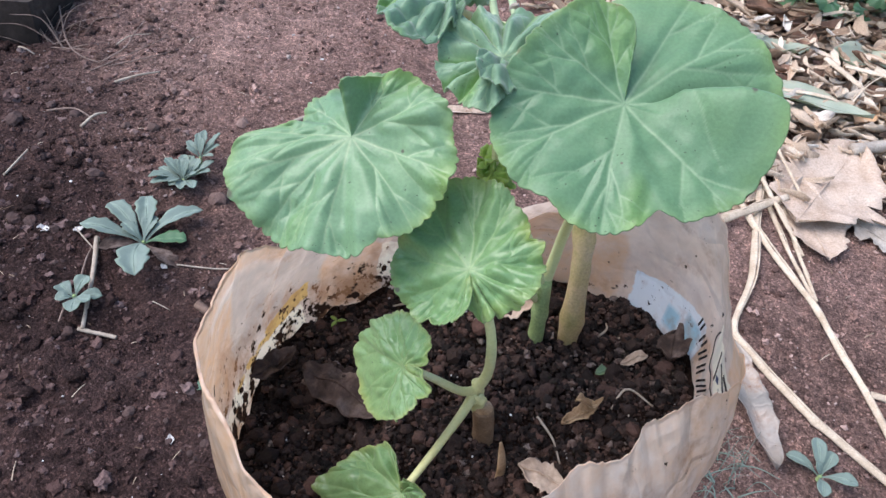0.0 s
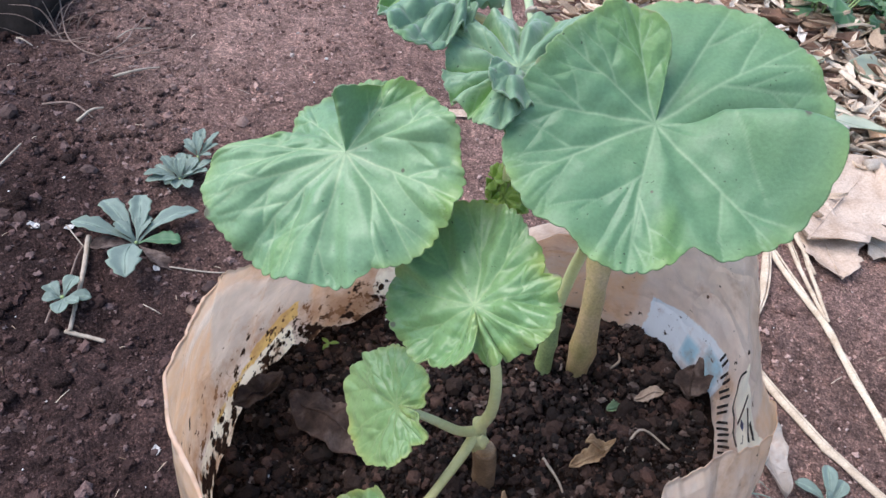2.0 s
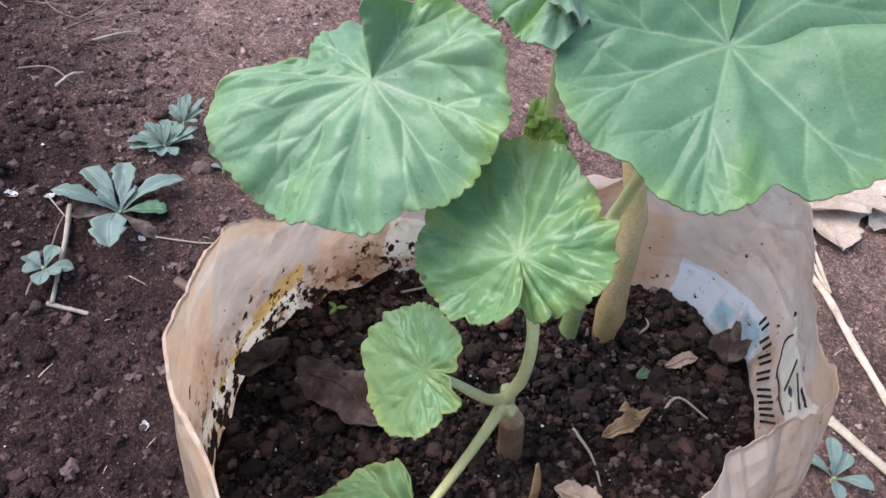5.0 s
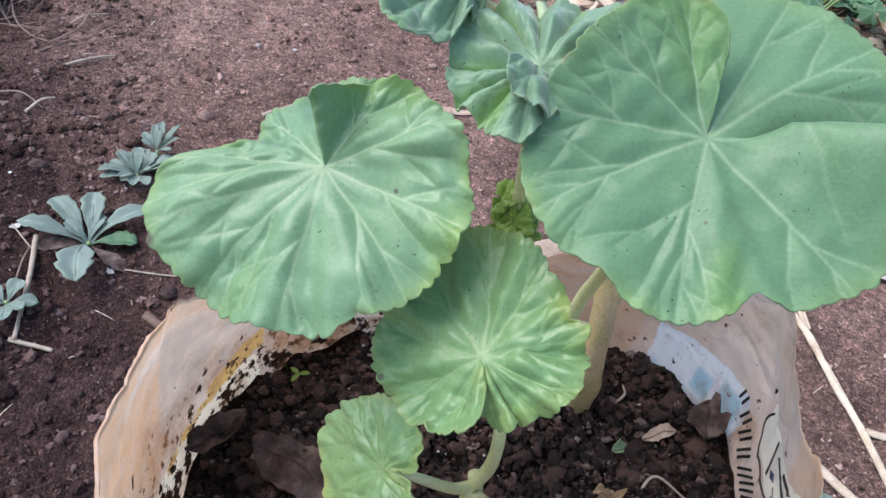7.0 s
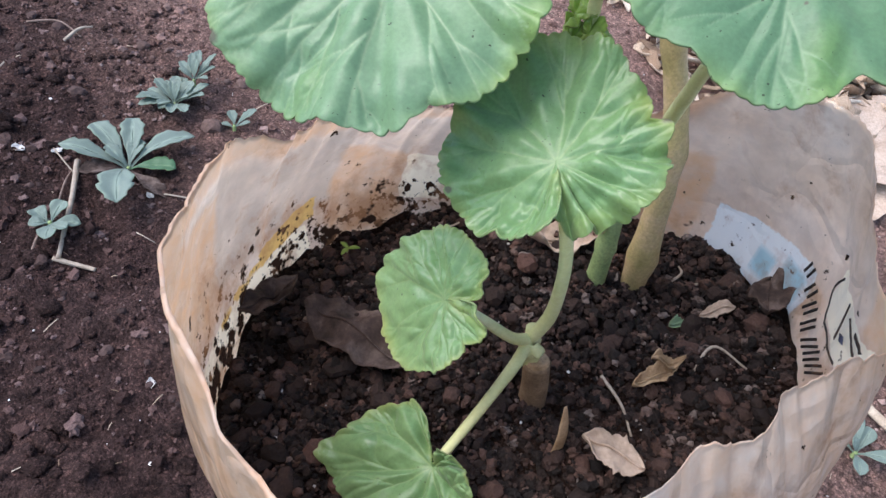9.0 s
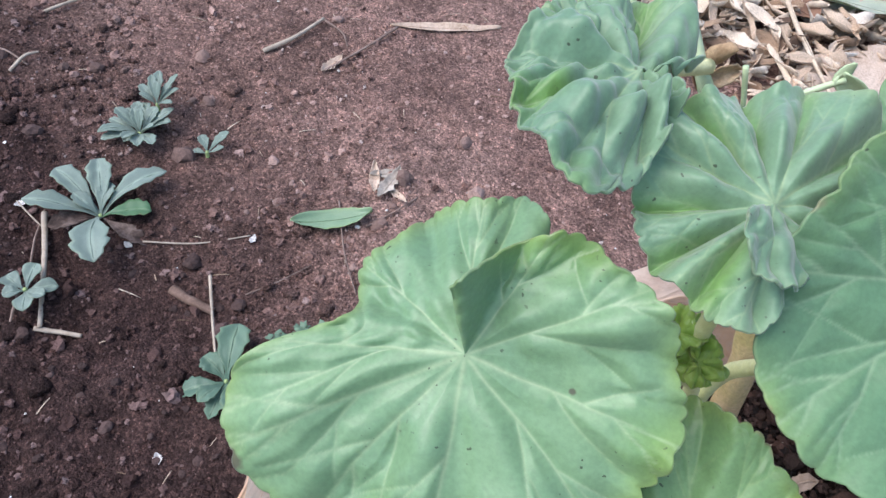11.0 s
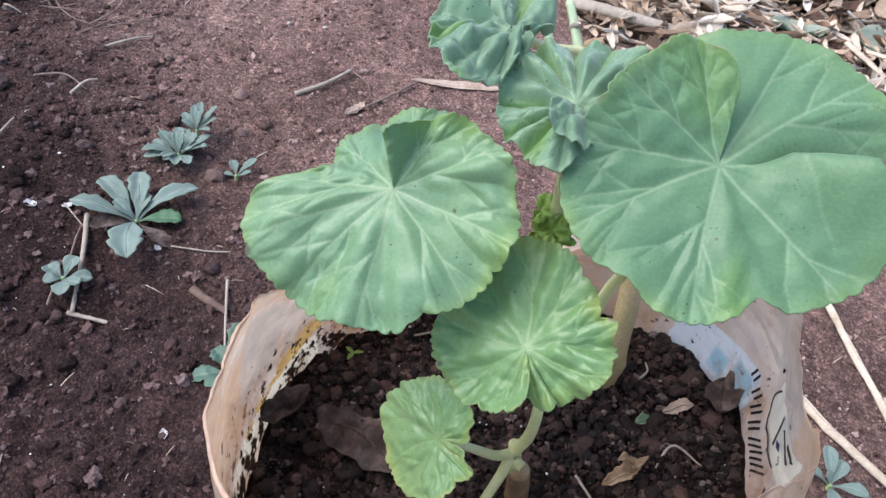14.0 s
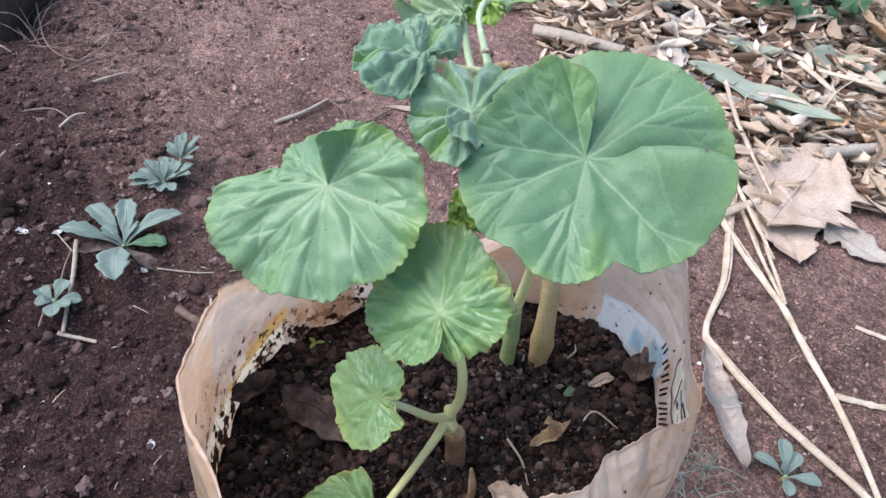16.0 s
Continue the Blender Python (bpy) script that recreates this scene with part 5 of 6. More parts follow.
for pts in ([(0.148, 0.300), (0.155, 0.311, 0.004), (0.167, 0.305, 0.002)], [(0.157, 0.309), (0.156, 0.297, 0.002)], [(0.030, 0.352), (0.045, 0.358, 0.004), (0.058, 0.366, 0.003)],
            [(0.140, 0.345), (0.146, 0.352, 0.004), (0.147, 0.362, 0.002)], [(0.116, 0.290), (0.124, 0.281, 0.003), (0.128, 0.270, 0.001)], [(0.150, 0.35), (0.158, 0.352, 0.004)]):
    lying_stalk("rootlet", pts, 0.0007, 0.0004, PALE_TWIG, "thin pale rootlet on the potting soil", "rootlet", "rootlets on the soil", level=SOIL_AT, n=12, sides=6)
lying_stalk("root", [(0.178, 0.392), (0.183, 0.38, 0.008), (0.193, 0.366, 0.006)], 0.0016, 0.0007, DEAD_DARK, "black rootlet arching along the bag wall", "rootlet", level=SOIL_AT, n=14)


# ---- weeds growing in the earth ----
def weed(at, leaves, mat, label, category="weed", group="", toothed=0.22, up=0.0):
    """A low rosette. leaves: (direction, length, width, rise in degrees, droop in degrees, material or None)."""
    base = on_ground(at[0], at[1])
    ob = thing("weed", base, label, category, group)
    v, f = tube([Vector((0, 0, -0.006)), Vector((0, 0, 0.004)), Vector((0, 0, 0.008 + up))], 0.0028, 0.0018, 8, 8)
    shaped("crown", v, f, STEM, ob)
    for k, (az, length, width, rise, droop, own) in enumerate(leaves):
        length, rise, droop = length * (0.94 + 0.12 * math.sin(k * 2.7 + at[0] * 50)), rise + 14 + 8 * math.sin(k * 5.1), droop + 26 + 10 * math.cos(k * 3.3)
        swing = 22 * math.sin(k * 4.3 + at[1] * 40)
        n, m = 18, 9
        verts, vein, rim = [], [], []
        p = Vector((0, 0, 0.004 + up))
        c, s = math.cos(radians(az)), math.sin(radians(az))
        for j in range(n):
            u = j / (n - 1)
            el = radians(rise - droop * u)
            c, s = math.cos(radians(az + swing * (u - 0.3))), math.sin(radians(az + swing * (u - 0.3)))
            if j:
                p = p + Vector((c * math.cos(el), s * math.cos(el), math.sin(el))) * length / (n - 1)
            w = width * 0.47 * (0.13 + 0.87 * max(0.0, math.sin(math.pi * min(1, max(0, (u - 0.2) / 0.8)) ** 1.55)) ** 0.7)
            if u > 0.97:
                w *= 0.45
            w *= 1 + (toothed * abs(math.sin(u * 17 + k)) - toothed) * 1.5 * min(1, max(0, u * 2.5 - 0.8)) + 0.15 * noise.noise(Vector((u * 4, k, at[1] * 7)))
            for i in range(m):
                t = 2 * i / (m - 1) - 1
                fold = 0.3 * abs(t) ** 1.4 * w + 0.22 * w * noise.noise(Vector((u * 5, k, t * 2)))
                sag = 0.02 * length * noise.noise(Vector((u * 3, k + 5, at[0] * 9)))
                verts.append((p.x - s * t * w, p.y + c * t * w, p.z + fold + sag))
                vein.append(math.exp(-((t / 0.13) ** 2)))
                rim.append(abs(t) ** 6)
        leaf = thicken(shaped("leaf", verts, grid_faces(n, m), own or mat, ob, attrs={"vein": vein, "rim": rim}), 0.0007)
        rib = [Vector(verts[j * m + m // 2]) + Vector((0, 0, 0.0004)) for j in range(0, n, 4)]
        v, f = tube(rib, 0.0007, 0.0003, 14, 6)
        shaped("midrib", v, f, own or mat, leaf)
    return ob


weed((-0.345, 0.700), [(146, 0.078, 0.03, 30, 20, None), (108, 0.085, 0.03, 38, 25, None), (60, 0.085, 0.03, 32, 20, None), (192, 0.084, 0.03, 22, 20, None), (-72, 0.094, 0.042, 22, 26, None),
     (20, 0.052, 0.03, 10, 20, WEED_GREEN), (95, 0.05, 0.022, 50, 30, None), (-25, 0.06, 0.022, 6, 15, DEAD_DARK), (165, 0.045, 0.02, 45, 20, None), (-140, 0.05, 0.03, 5, 10, DEAD_DARK)],
     WEED, "grey-green rosette weed with toothed leaves in bare earth")
weed((-0.353, 0.825), [(200, 0.045, 0.018, 30, 20, None), (140, 0.045, 0.02, 40, 25, None), (100, 0.045, 0.02, 45, 20, None), (60, 0.04, 0.018, 40, 20, None), (-70, 0.04, 0.018, 25, 25, None), (20, 0.04, 0.014, 30, 20, None), (240, 0.03, 0.016, 30, 20, None), (120, 0.03, 0.014, 65, 20, None), (170, 0.05, 0.016, 20, 15, None), (-15, 0.03, 0.014, 45, 20, None), (80, 0.034, 0.012, 70, 15, None), (220, 0.05, 0.018, 22, 18, None), (155, 0.04, 0.018, 50, 20, None), (110, 0.055, 0.018, 40, 20, None), (-40, 0.04, 0.017, 18, 18, None), (260, 0.04, 0.015, 35, 20, None), (35, 0.05, 0.015, 35, 20, None)],
     WEED, "small grey-green seedling clump in bare earth", group="grey-green seedlings")
weed((-0.345, 0.862), [(100, 0.042, 0.014, 55, 20, None), (60, 0.04, 0.012, 50, 20, None), (150, 0.035, 0.014, 45, 20, None), (20, 0.04, 0.012, 40, 15, None), (-30, 0.035, 0.012, 35, 15, None), (80, 0.03, 0.012, 70, 10, None), (120, 0.046, 0.012, 65, 20, None), (40, 0.044, 0.01, 62, 20, None), (180, 0.03, 0.011, 50, 20, None)],
     WEED, "small upright grey-green seedling in bare earth", group="grey-green seedlings", up=0.01)
weed((-0.272, 0.815), [(120, 0.032, 0.014, 35, 15, None), (60, 0.034, 0.013, 35, 15, None), (180, 0.022, 0.01, 20, 10, None), (10, 0.022, 0.009, 25, 10, None)],
     WEED, "tiny grey-green seedling in bare earth", group="grey-green seedlings")
weed((-0.375, 0.600), [(160, 0.03, 0.02, 25, 20, None), (90, 0.03, 0.02, 35, 20, None), (20, 0.035, 0.022, 20, 20, None), (-60, 0.03, 0.02, 15, 20, None), (220, 0.025, 0.018, 20, 20, None), (-20, 0.025, 0.016, 15, 10, None)],
     WEED, "small blue-green weed beside a dry stick", toothed=0.05)
weed((-0.163, 0.545), [(92, 0.072, 0.036, 44, 30, None), (140, 0.034, 0.027, 25, 20, None), (205, 0.048, 0.024, 18, 25, None), (240, 0.035, 0.02, 15, 20, None), (-60, 0.04, 0.024, 12, 20, None), (10, 0.05, 0.022, 10, 10, None), (-95, 0.036, 0.018, 8, 10, None)],
     WEED_DULL, "dull green broad-leaved seedling beside the bag")
weed((0.452, 0.590), [(100, 0.05, 0.018, 50, 30, None), (58, 0.034, 0.016, 40, 20, None), (150, 0.04, 0.018, 30, 20, None), (-15, 0.042, 0.018, 25, 20, None), (-100, 0.03, 0.016, 20, 20, None), (130, 0.022, 0.012, 60, 20, None)],
     WEED, "blue-green broad-leaved weed beside dry straw", toothed=0.05)

sprout = thing("sprout", Vector((0.0084, 0.3345, soil_top(0.0084, 0.3345))), "tiny bright green sprout in the potting soil", "seedling")
v, f = tube([Vector((0, 0, -0.003)), Vector((0.0005, 0, 0.003)), Vector((0.001, 0, 0.006))], 0.0004, 0.0003, 6, 6)
shaped("stalk", v, f, SHOOT, sprout)
for az in (0.4, 2.6, 4.4):
    v = []
    for j in range(6):
        for i in range(3):
            u, w = j / 5, i - 1
            h = 0.0011 * math.sin(math.pi * (0.1 + 0.85 * u)) * w
            v.append((0.001 + math.cos(az) * 0.005 * u - math.sin(az) * h, math.sin(az) * 0.005 * u + math.cos(az) * h, 0.006 + 0.002 * u - 0.002 * u * u))
    thicken(shaped("leaf", v, grid_faces(6, 3), LEAF_YELLOW, sprout, attrs={"vein": [0.0] * 18, "rim": [0.0] * 18}), 0.0003)

# a mat of small round leaflets
clover = thing("clover_patch", on_ground(-0.09, 0.575), "low patch of tiny dark green clover-like leaves", "clover")
rng = np.random.default_rng(21)
cv, cf, cr, cvv = [], [], [], []
for k in range(62):
    a, d = rng.uniform(0, 6.28), 0.048 * math.sqrt(rng.random())
    x, y, z = d * math.cos(a), 0.8 * d * math.sin(a), rng.uniform(0.004, 0.022)
    turn, r = rng.uniform(0, 6.28), rng.uniform(0.004, 0.0085)
    for q in range(3):
        b = turn + q * 2.09
        cx, cy = x + math.cos(b) * r * 0.8, y + math.sin(b) * r * 0.8
        start = len(cv)
        cv.append((cx, cy, z + 0.001))
        cvv.append(0.6)
        cr.append(0)
        for w in range(8):
            t = w * 0.785
            rr = r * 0.66 * (0.6 if w == 0 else 0.86 if w % 2 == 0 else 1.08)
            cv.append((cx + rr * math.cos(t + b), cy + rr * math.sin(t + b), z - 0.0012 + 0.5 * rr * math.cos(t + 2 * turn) + 0.003 * rng.uniform(-0.5, 0.5)))
            cvv.append(0)
            cr.append(0.5)
        cf += [(start, start + 1 + w, start + 1 + (w + 1) % 8) for w in range(8)]
shaped("foliage", cv, cf, WEED_DULL, clover, attrs={"vein": cvv, "rim": cr})
sv, sf = [], []
for k in range(26):
    a, d = rng.uniform(0, 6.28), 0.04 * math.sqrt(rng.random())
    v, f = tube([Vector((0.3 * d * math.cos(a), 0.3 * d * math.sin(a), -0.012)), Vector((0.8 * d * math.cos(a), 0.7 * d * math.sin(a), 0.005)), Vector((d * math.cos(a), 0.8 * d * math.sin(a), 0.014))], 0.0006, 0.0004, 6, 5)
    sf += [tuple(i + len(sv) for i in q) for q in f]
    sv += v
shaped("runner", sv, sf, STEM, clover)


def grass_tuft(at, count, length, spread, mat, label, seed, width=0.0016, rise=(25, 75)):
    base = on_ground(*at)
    ob = thing("grass_tuft", base, label, "grass")
    r = random.Random(seed)
    for _ in range(count):
        az, el, ln = r.uniform(0, 6.28), radians(r.uniform(*rise)), length * r.uniform(0.5, 1)
        o = Vector((r.uniform(-spread, spread), r.uniform(-spread, spread), -0.003))
        p1 = o + Vector((math.cos(az) * math.cos(el), math.sin(az) * math.cos(el), math.sin(el))) * ln * 0.55
        p2 = p1 + Vector((math.cos(az), math.sin(az), 0.1)) * ln * 0.45
        v, f = tube([o, p1, p2], width, width * 0.3, 9, 5, 0.05, 0.35)
        shaped("blade", v, f, mat, ob)
    return ob


grass_tuft((0.335, 0.575), 72, 0.06, 0.04, WEED, "fine grey-green grass seedlings beside the bag", 3, 0.0011)
grass_tuft((-0.055, 0.65), 8, 0.045, 0.012, WEED, "small wisp of grey-green grass on earth", 5, 0.0008, (10, 50))
grass_tuft((-0.70, 1.09), 26, 0.11, 0.03, TWIG, "tuft of dry grey grass stalks", 7, 0.0012, (8, 70))

# ---- twigs, straws and fallen leaves on the earth ----
G1 = "dry twigs on the earth"
for pts, r0, r1, mat in (
    ([(-0.261, 1.003), (-0.226, 1.033, 0.004), (-0.199, 1.078, 0.006)], 0.0045, 0.003, PALE_TWIG),
    ([(-0.199, 1.078, 0.006), (-0.17, 1.06, 0.004), (-0.158, 1.04)], 0.002, 0.0012, TWIG),
    ([(-0.177, 0.985), (-0.15, 1.018, 0.004), (-0.125, 1.05, 0.004), (-0.1, 1.09, 0.004)], 0.0025, 0.0025, TWIG),
    ([(-0.292, 0.678), (-0.24, 0.69, 0.002), (-0.191, 0.712)], 0.0014, 0.0011, PALE_TWIG),
    ([(-0.213, 0.651, 0.008), (-0.197, 0.607, 0.006), (-0.177, 0.559, 0.004)], 0.0022, 0.0018, PALE_TWIG),
    ([(-0.246, 0.632, 0.002), (-0.225, 0.624, 0.003), (-0.2, 0.618)], 0.0072, 0.006, BROWN_TWIG),
    ([(-0.111, 0.779), (-0.09, 0.71, 0.003), (-0.068, 0.665)], 0.0014, 0.001, TWIG),
    ([(-0.075, 0.752), (-0.045, 0.778, 0.004), (-0.026, 0.803)], 0.0016, 0.0012, TWIG),
    ([(-0.175, 0.641), (-0.147, 0.661, 0.004), (-0.12, 0.689)], 0.0012, 0.0008, TWIG),
    ([(-0.402, 0.694, 0.006), (-0.377, 0.64, 0.008), (-0.351, 0.571, 0.004)], 0.0042, 0.0032, PALE_TWIG),
    ([(-0.357, 0.571), (-0.335, 0.573, 0.003), (-0.313, 0.573)], 0.0036, 0.003, PALE_TWIG),
    ([(-0.382, 0.625, 0.006), (-0.38, 0.59, 0.003), (-0.374, 0.553)], 0.002, 0.0016, TWIG),
    ([(0.002, 0.741), (0.03, 0.72, 0.003), (0.046, 0.71)], 0.001, 0.0008, TWIG),
    ([(-0.03, 0.62, 0.002), (-0.045, 0.61, 0.006), (-0.035, 0.585, 0.002)], 0.0012, 0.0009, PALE_TWIG),
    ([(-0.6, 0.905), (-0.56, 0.915, 0.003), (-0.52, 0.9)], 0.0022, 0.0016, TWIG),
    ([(-0.575, 0.767), (-0.572, 0.79, 0.004), (-0.57, 0.815, 0.006)], 0.002, 0.0016, PALE_TWIG),
    ([(-0.535, 0.885, 0.003), (-0.525, 0.905, 0.006), (-0.515, 0.92, 0.004)], 0.0028, 0.0018, PALE_TWIG),
    ([(-0.545, 0.995), (-0.52, 1.02, 0.004), (-0.5, 1.05)], 0.003, 0.0018, PALE_TWIG),
    ([(-0.60, 1.02), (-0.555, 1.09, 0.004), (-0.54, 1.16)], 0.0014, 0.001, TWIG),
    ([(-0.58, 1.04), (-0.53, 1.08, 0.004), (-0.5, 1.13)], 0.0014, 0.001, TWIG),
    ([(-0.741, 1.17, 0.02), (-0.673, 1.079, 0.012), (-0.629, 1.044, 0.008), (-0.592, 1.036, 0.004)], 0.0018, 0.0012, TWIG),
    ([(-0.592, 1.036, 0.004), (-0.571, 1.076, 0.012), (-0.578, 1.123, 0.014), (-0.587, 1.173, 0.008)], 0.0018, 0.001, TWIG),
    ([(-0.593, 1.091, 0.01), (-0.581, 1.116, 0.012), (-0.559, 1.139, 0.01)], 0.0014, 0.001, PALE_TWIG),
    ([(-0.747, 1.058), (-0.721, 1.039, 0.006), (-0.706, 1.04)], 0.002, 0.0014, PALE_TWIG),
    ([(-0.439, 0.705), (-0.413, 0.687, 0.004), (-0.395, 0.677)], 0.0012, 0.001, PALE_TWIG),
    ([(-0.39, 0.632), (-0.393, 0.655, 0.006), (-0.404, 0.684)], 0.0016, 0.0012, TWIG)):
    lying_stalk("twig", pts, r0 * 0.75, r1 * 0.7, mat, "thin weathered twig lying on bare earth", "twig", G1, rough=0.2)
curled_leaf("dry_pod", (-0.035, 1.113), 12, 0.155, 0.017, DRY, "long narrow dry brown leaf on the earth", "dry leaf", 0.7, 0.05, 0.1, 31, 0.001)
curled_leaf("fallen_leaf", (-0.112, 0.748), 20, 0.088, 0.026, FALLEN, "pointed green fallen leaf lying on earth", "fallen leaf", 0.55, 0.3, 0.08, 32, 0.002)
for k, (x, y, az, ln, w) in enumerate([(-0.078, 0.815, 100, 0.045, 0.012), (-0.06, 0.808, 70, 0.05, 0.016), (-0.052, 0.80, 140, 0.04, 0.008), (-0.068, 0.825, 20, 0.035, 0.01), (-0.17, 1.0, 60, 0.04, 0.014)]):
    curled_leaf("dry_scrap", (x, y), az, ln, w, (DRY, DRY_GREY)[k % 2], "small torn dry leaf scrap on earth", "leaf scrap", 0.8, 0.3, 0.3, 40 + k, 0.001, group="dry leaf scraps")
for k, (x, y, r) in enumerate([(-0.47, 0.69, 0.008), (-0.43, 0.70, 0.006), (-0.186, 0.705, 0.005), (-0.2, 0.47, 0.0055), (-0.305, 0.672, 0.005)]):
    curled_leaf("white_scrap", (x, y), 40 * k, 2 * r, 1.3 * r, FLAKES, "crumpled white paper-like scrap on earth", "litter scrap", 0.7, 0.5, 0.3, 60 + k, 0.001, group="white scraps")

G2 = "long dry straws"
for pts, r0, r1 in (
    ([(0.444, 1.06, 0.01), (0.431, 0.985, 0.004), (0.411, 0.866, 0.004), (0.378, 0.77, 0.004), (0.39, 0.735, 0.003), (0.443, 0.666, 0.004), (0.465, 0.644, 0.004), (0.531, 0.588, 0.004), (0.57, 0.555, 0.004)], 0.005, 0.0038),
    ([(0.40, 1.03, 0.02), (0.41, 1.002, 0.01), (0.447, 0.92, 0.005), (0.484, 0.832, 0.004), (0.504, 0.765, 0.004), (0.528, 0.697, 0.004), (0.547, 0.591, 0.004), (0.552, 0.54, 0.004)], 0.0042, 0.0034),
    ([(0.45, 1.09, 0.012), (0.453, 1.049, 0.006), (0.468, 0.95, 0.004), (0.486, 0.843, 0.004)], 0.003, 0.0024),
    ([(0.461, 1.2, 0.035), (0.47, 1.062, 0.012), (0.481, 0.954, 0.006), (0.489, 0.839, 0.004)], 0.003, 0.0024),
    ([(0.529, 0.708, 0.004), (0.62, 0.704, 0.004)], 0.0036, 0.003),
    ([(0.579, 0.828, 0.002), (0.66, 0.806, 0.004)], 0.0026, 0.0022),
    ([(0.41, 0.72, 0.004), (0.435, 0.69, 0.004), (0.445, 0.672, 0.004)], 0.0012, 0.0008),
    ([(0.316, 0.911, 0.006), (0.392, 0.969, 0.01), (0.479, 1.035, 0.02)], 0.0065, 0.005),
    ([(0.42, 1.14, 0.03), (0.455, 1.02, 0.02), (0.49, 0.93, 0.006)], 0.0036, 0.002),
    ([(0.44, 1.30, 0.05), (0.455, 1.18, 0.045), (0.50, 1.05, 0.02)], 0.003, 0.002),
    ([(0.12, 1.41, 0.004), (0.19, 1.42, 0.004), (0.275, 1.41, 0.02)], 0.013, 0.004),
    ([(0.10, 1.56, 0.02), (0.25, 1.60, 0.03), (0.40, 1.48, 0.04)], 0.0035, 0.0025),
    ([(0.06, 1.50, 0.004), (0.22, 1.68, 0.03), (0.36, 1.74, 0.03)], 0.0035, 0.0025),
    ([(0.62, 1.40, 0.05), (0.72, 1.36, 0.06), (0.84, 1.42, 0.04)], 0.004, 0.003),
    ([(0.611, 1.586, 0.05), (0.65, 1.6, 0.055), (0.692, 1.626, 0.05)], 0.003, 0.002),
    ([(0.585, 1.41, 0.05), (0.61, 1.375, 0.05), (0.637, 1.343, 0.045)], 0.0045, 0.0035),
    ([(0.50, 1.295, 0.045), (0.56, 1.28, 0.05), (0.614, 1.27, 0.045)], 0.003, 0.002),
    ([(0.60, 1.27, 0.045), (0.64, 1.33, 0.055), (0.70, 1.40, 0.06)], 0.003, 0.002),
    ([(0.67, 1.40, 0.05), (0.73, 1.37, 0.05), (0.80, 1.35, 0.045)], 0.008, 0.006)):
    lying_stalk("straw", pts, r0, r1, STRAW, "long dry straw-coloured stalk on earth", "straw", G2, flat=0.3, knots=(0.2, 0.45, 0.7), n=48, rough=0.3, strands=1)
lying_stalk("grey_stick", [(0.60, 1.185, 0.02), (0.68, 1.215, 0.022), (0.80, 1.26, 0.02)], 0.0105, 0.0095, DRY_GREY, "smooth grey-green dry stem lying on litter", "stick", n=20)

curled_leaf("big_dry_leaf", (0.545, 1.09), 60, 0.25, 0.17, DRY, "large pale tan dry leaf with torn edge", "dry leaf", 0.22, 0.12, 0.34, 71, 0.012)
curled_leaf("big_dry_leaf", (0.515, 1.005), 95, 0.16, 0.09, DRY, "pale tan dry leaf part under straws", "dry leaf", 0.3, 0.15, 0.25, 72, 0.006)
curled_leaf("big_dry_leaf", (0.607, 1.005), -42, 0.13, 0.062, DRY_GREY, "grey-tan dry leaf with ragged lobes on earth", "dry leaf", 0.3, 0.15, 0.38, 73, 0.004)
curled_leaf("long_leaf", (0.505, 1.285), -20, 0.27, 0.055, FADED, "long faded green leaf on dry litter", "fallen leaf", 0.5, 0.16, 0.12, 74, 0.045)
curled_leaf("rolled_leaf", (0.69, 1.445), -12, 0.16, 0.1, FADED, "grey-olive curled dry leaf on litter", "dry leaf", 0.55, 0.3, 0.12, 75, 0.03)
curled_leaf("pale_leaf", (0.388, 1.47), 75, 0.12, 0.08, PALE_DRY, "pale crumpled dry leaf on litter", "dry leaf", 0.8, 0.3, 0.3, 76, 0.03)
curled_leaf("pale_leaf", (0.44, 1.455), 20, 0.1, 0.05, PALE_DRY, "pale torn dry leaf on litter", "dry leaf", 0.6, 0.3, 0.3, 86, 0.035)
curled_leaf("pale_leaf", (0.512, 1.447), 5, 0.11, 0.055, FADED, "grey-green curled dry leaf on litter", "dry leaf", 0.6, 0.3, 0.14, 77, 0.035)
curled_leaf("brown_leaf", (0.465, 1.378), -4, 0.17, 0.045, DRY_BROWN, "brown narrow dry leaf on litter", "dry leaf", 0.6, 0.2, 0.12, 78, 0.03)
curled_leaf("brown_leaf", (0.54, 1.605), 10, 0.15, 0.09, DRY_BROWN, "red-brown broad dry leaf on litter", "dry leaf", 0.4, 0.25, 0.15, 79, 0.03)
curled_leaf("brown_leaf", (0.572, 1.525), 80, 0.12, 0.05, DRY_BROWN, "red-brown dry leaf standing in litter", "dry leaf", 0.6, 0.3, 0.15, 80, 0.03)
curled_leaf("brown_leaf", (0.535, 1.345), 30, 0.1, 0.05, DRY_BROWN, "red-brown curled dry leaf on litter", "dry leaf", 0.8, 0.3, 0.2, 87, 0.028)
curled_leaf("tan_leaf", (0.768, 1.605), 100, 0.15, 0.075, DRY_ORANGE, "orange-tan dry leaf on litter", "dry leaf", 0.5, 0.3, 0.1, 81, 0.05, tilt=0.5)
curled_leaf("tan_leaf", (0.70, 1.27), 60, 0.1, 0.06, DRY_ORANGE, "orange-tan curled dry leaf on litter", "dry leaf", 0.6, 0.3, 0.12, 88, 0.02)
lying_stalk("pale_stick", [(0.10, 1.385, 0.02), (0.155, 1.372, 0.03), (0.232, 1.36, 0.03), (0.29, 1.352, 0.03)], 0.012, 0.009, PALE_TWIG, "thick pale weathered stalk lying across litter", "stick", flat=0.6, n=20)
rnd = random.Random(17)
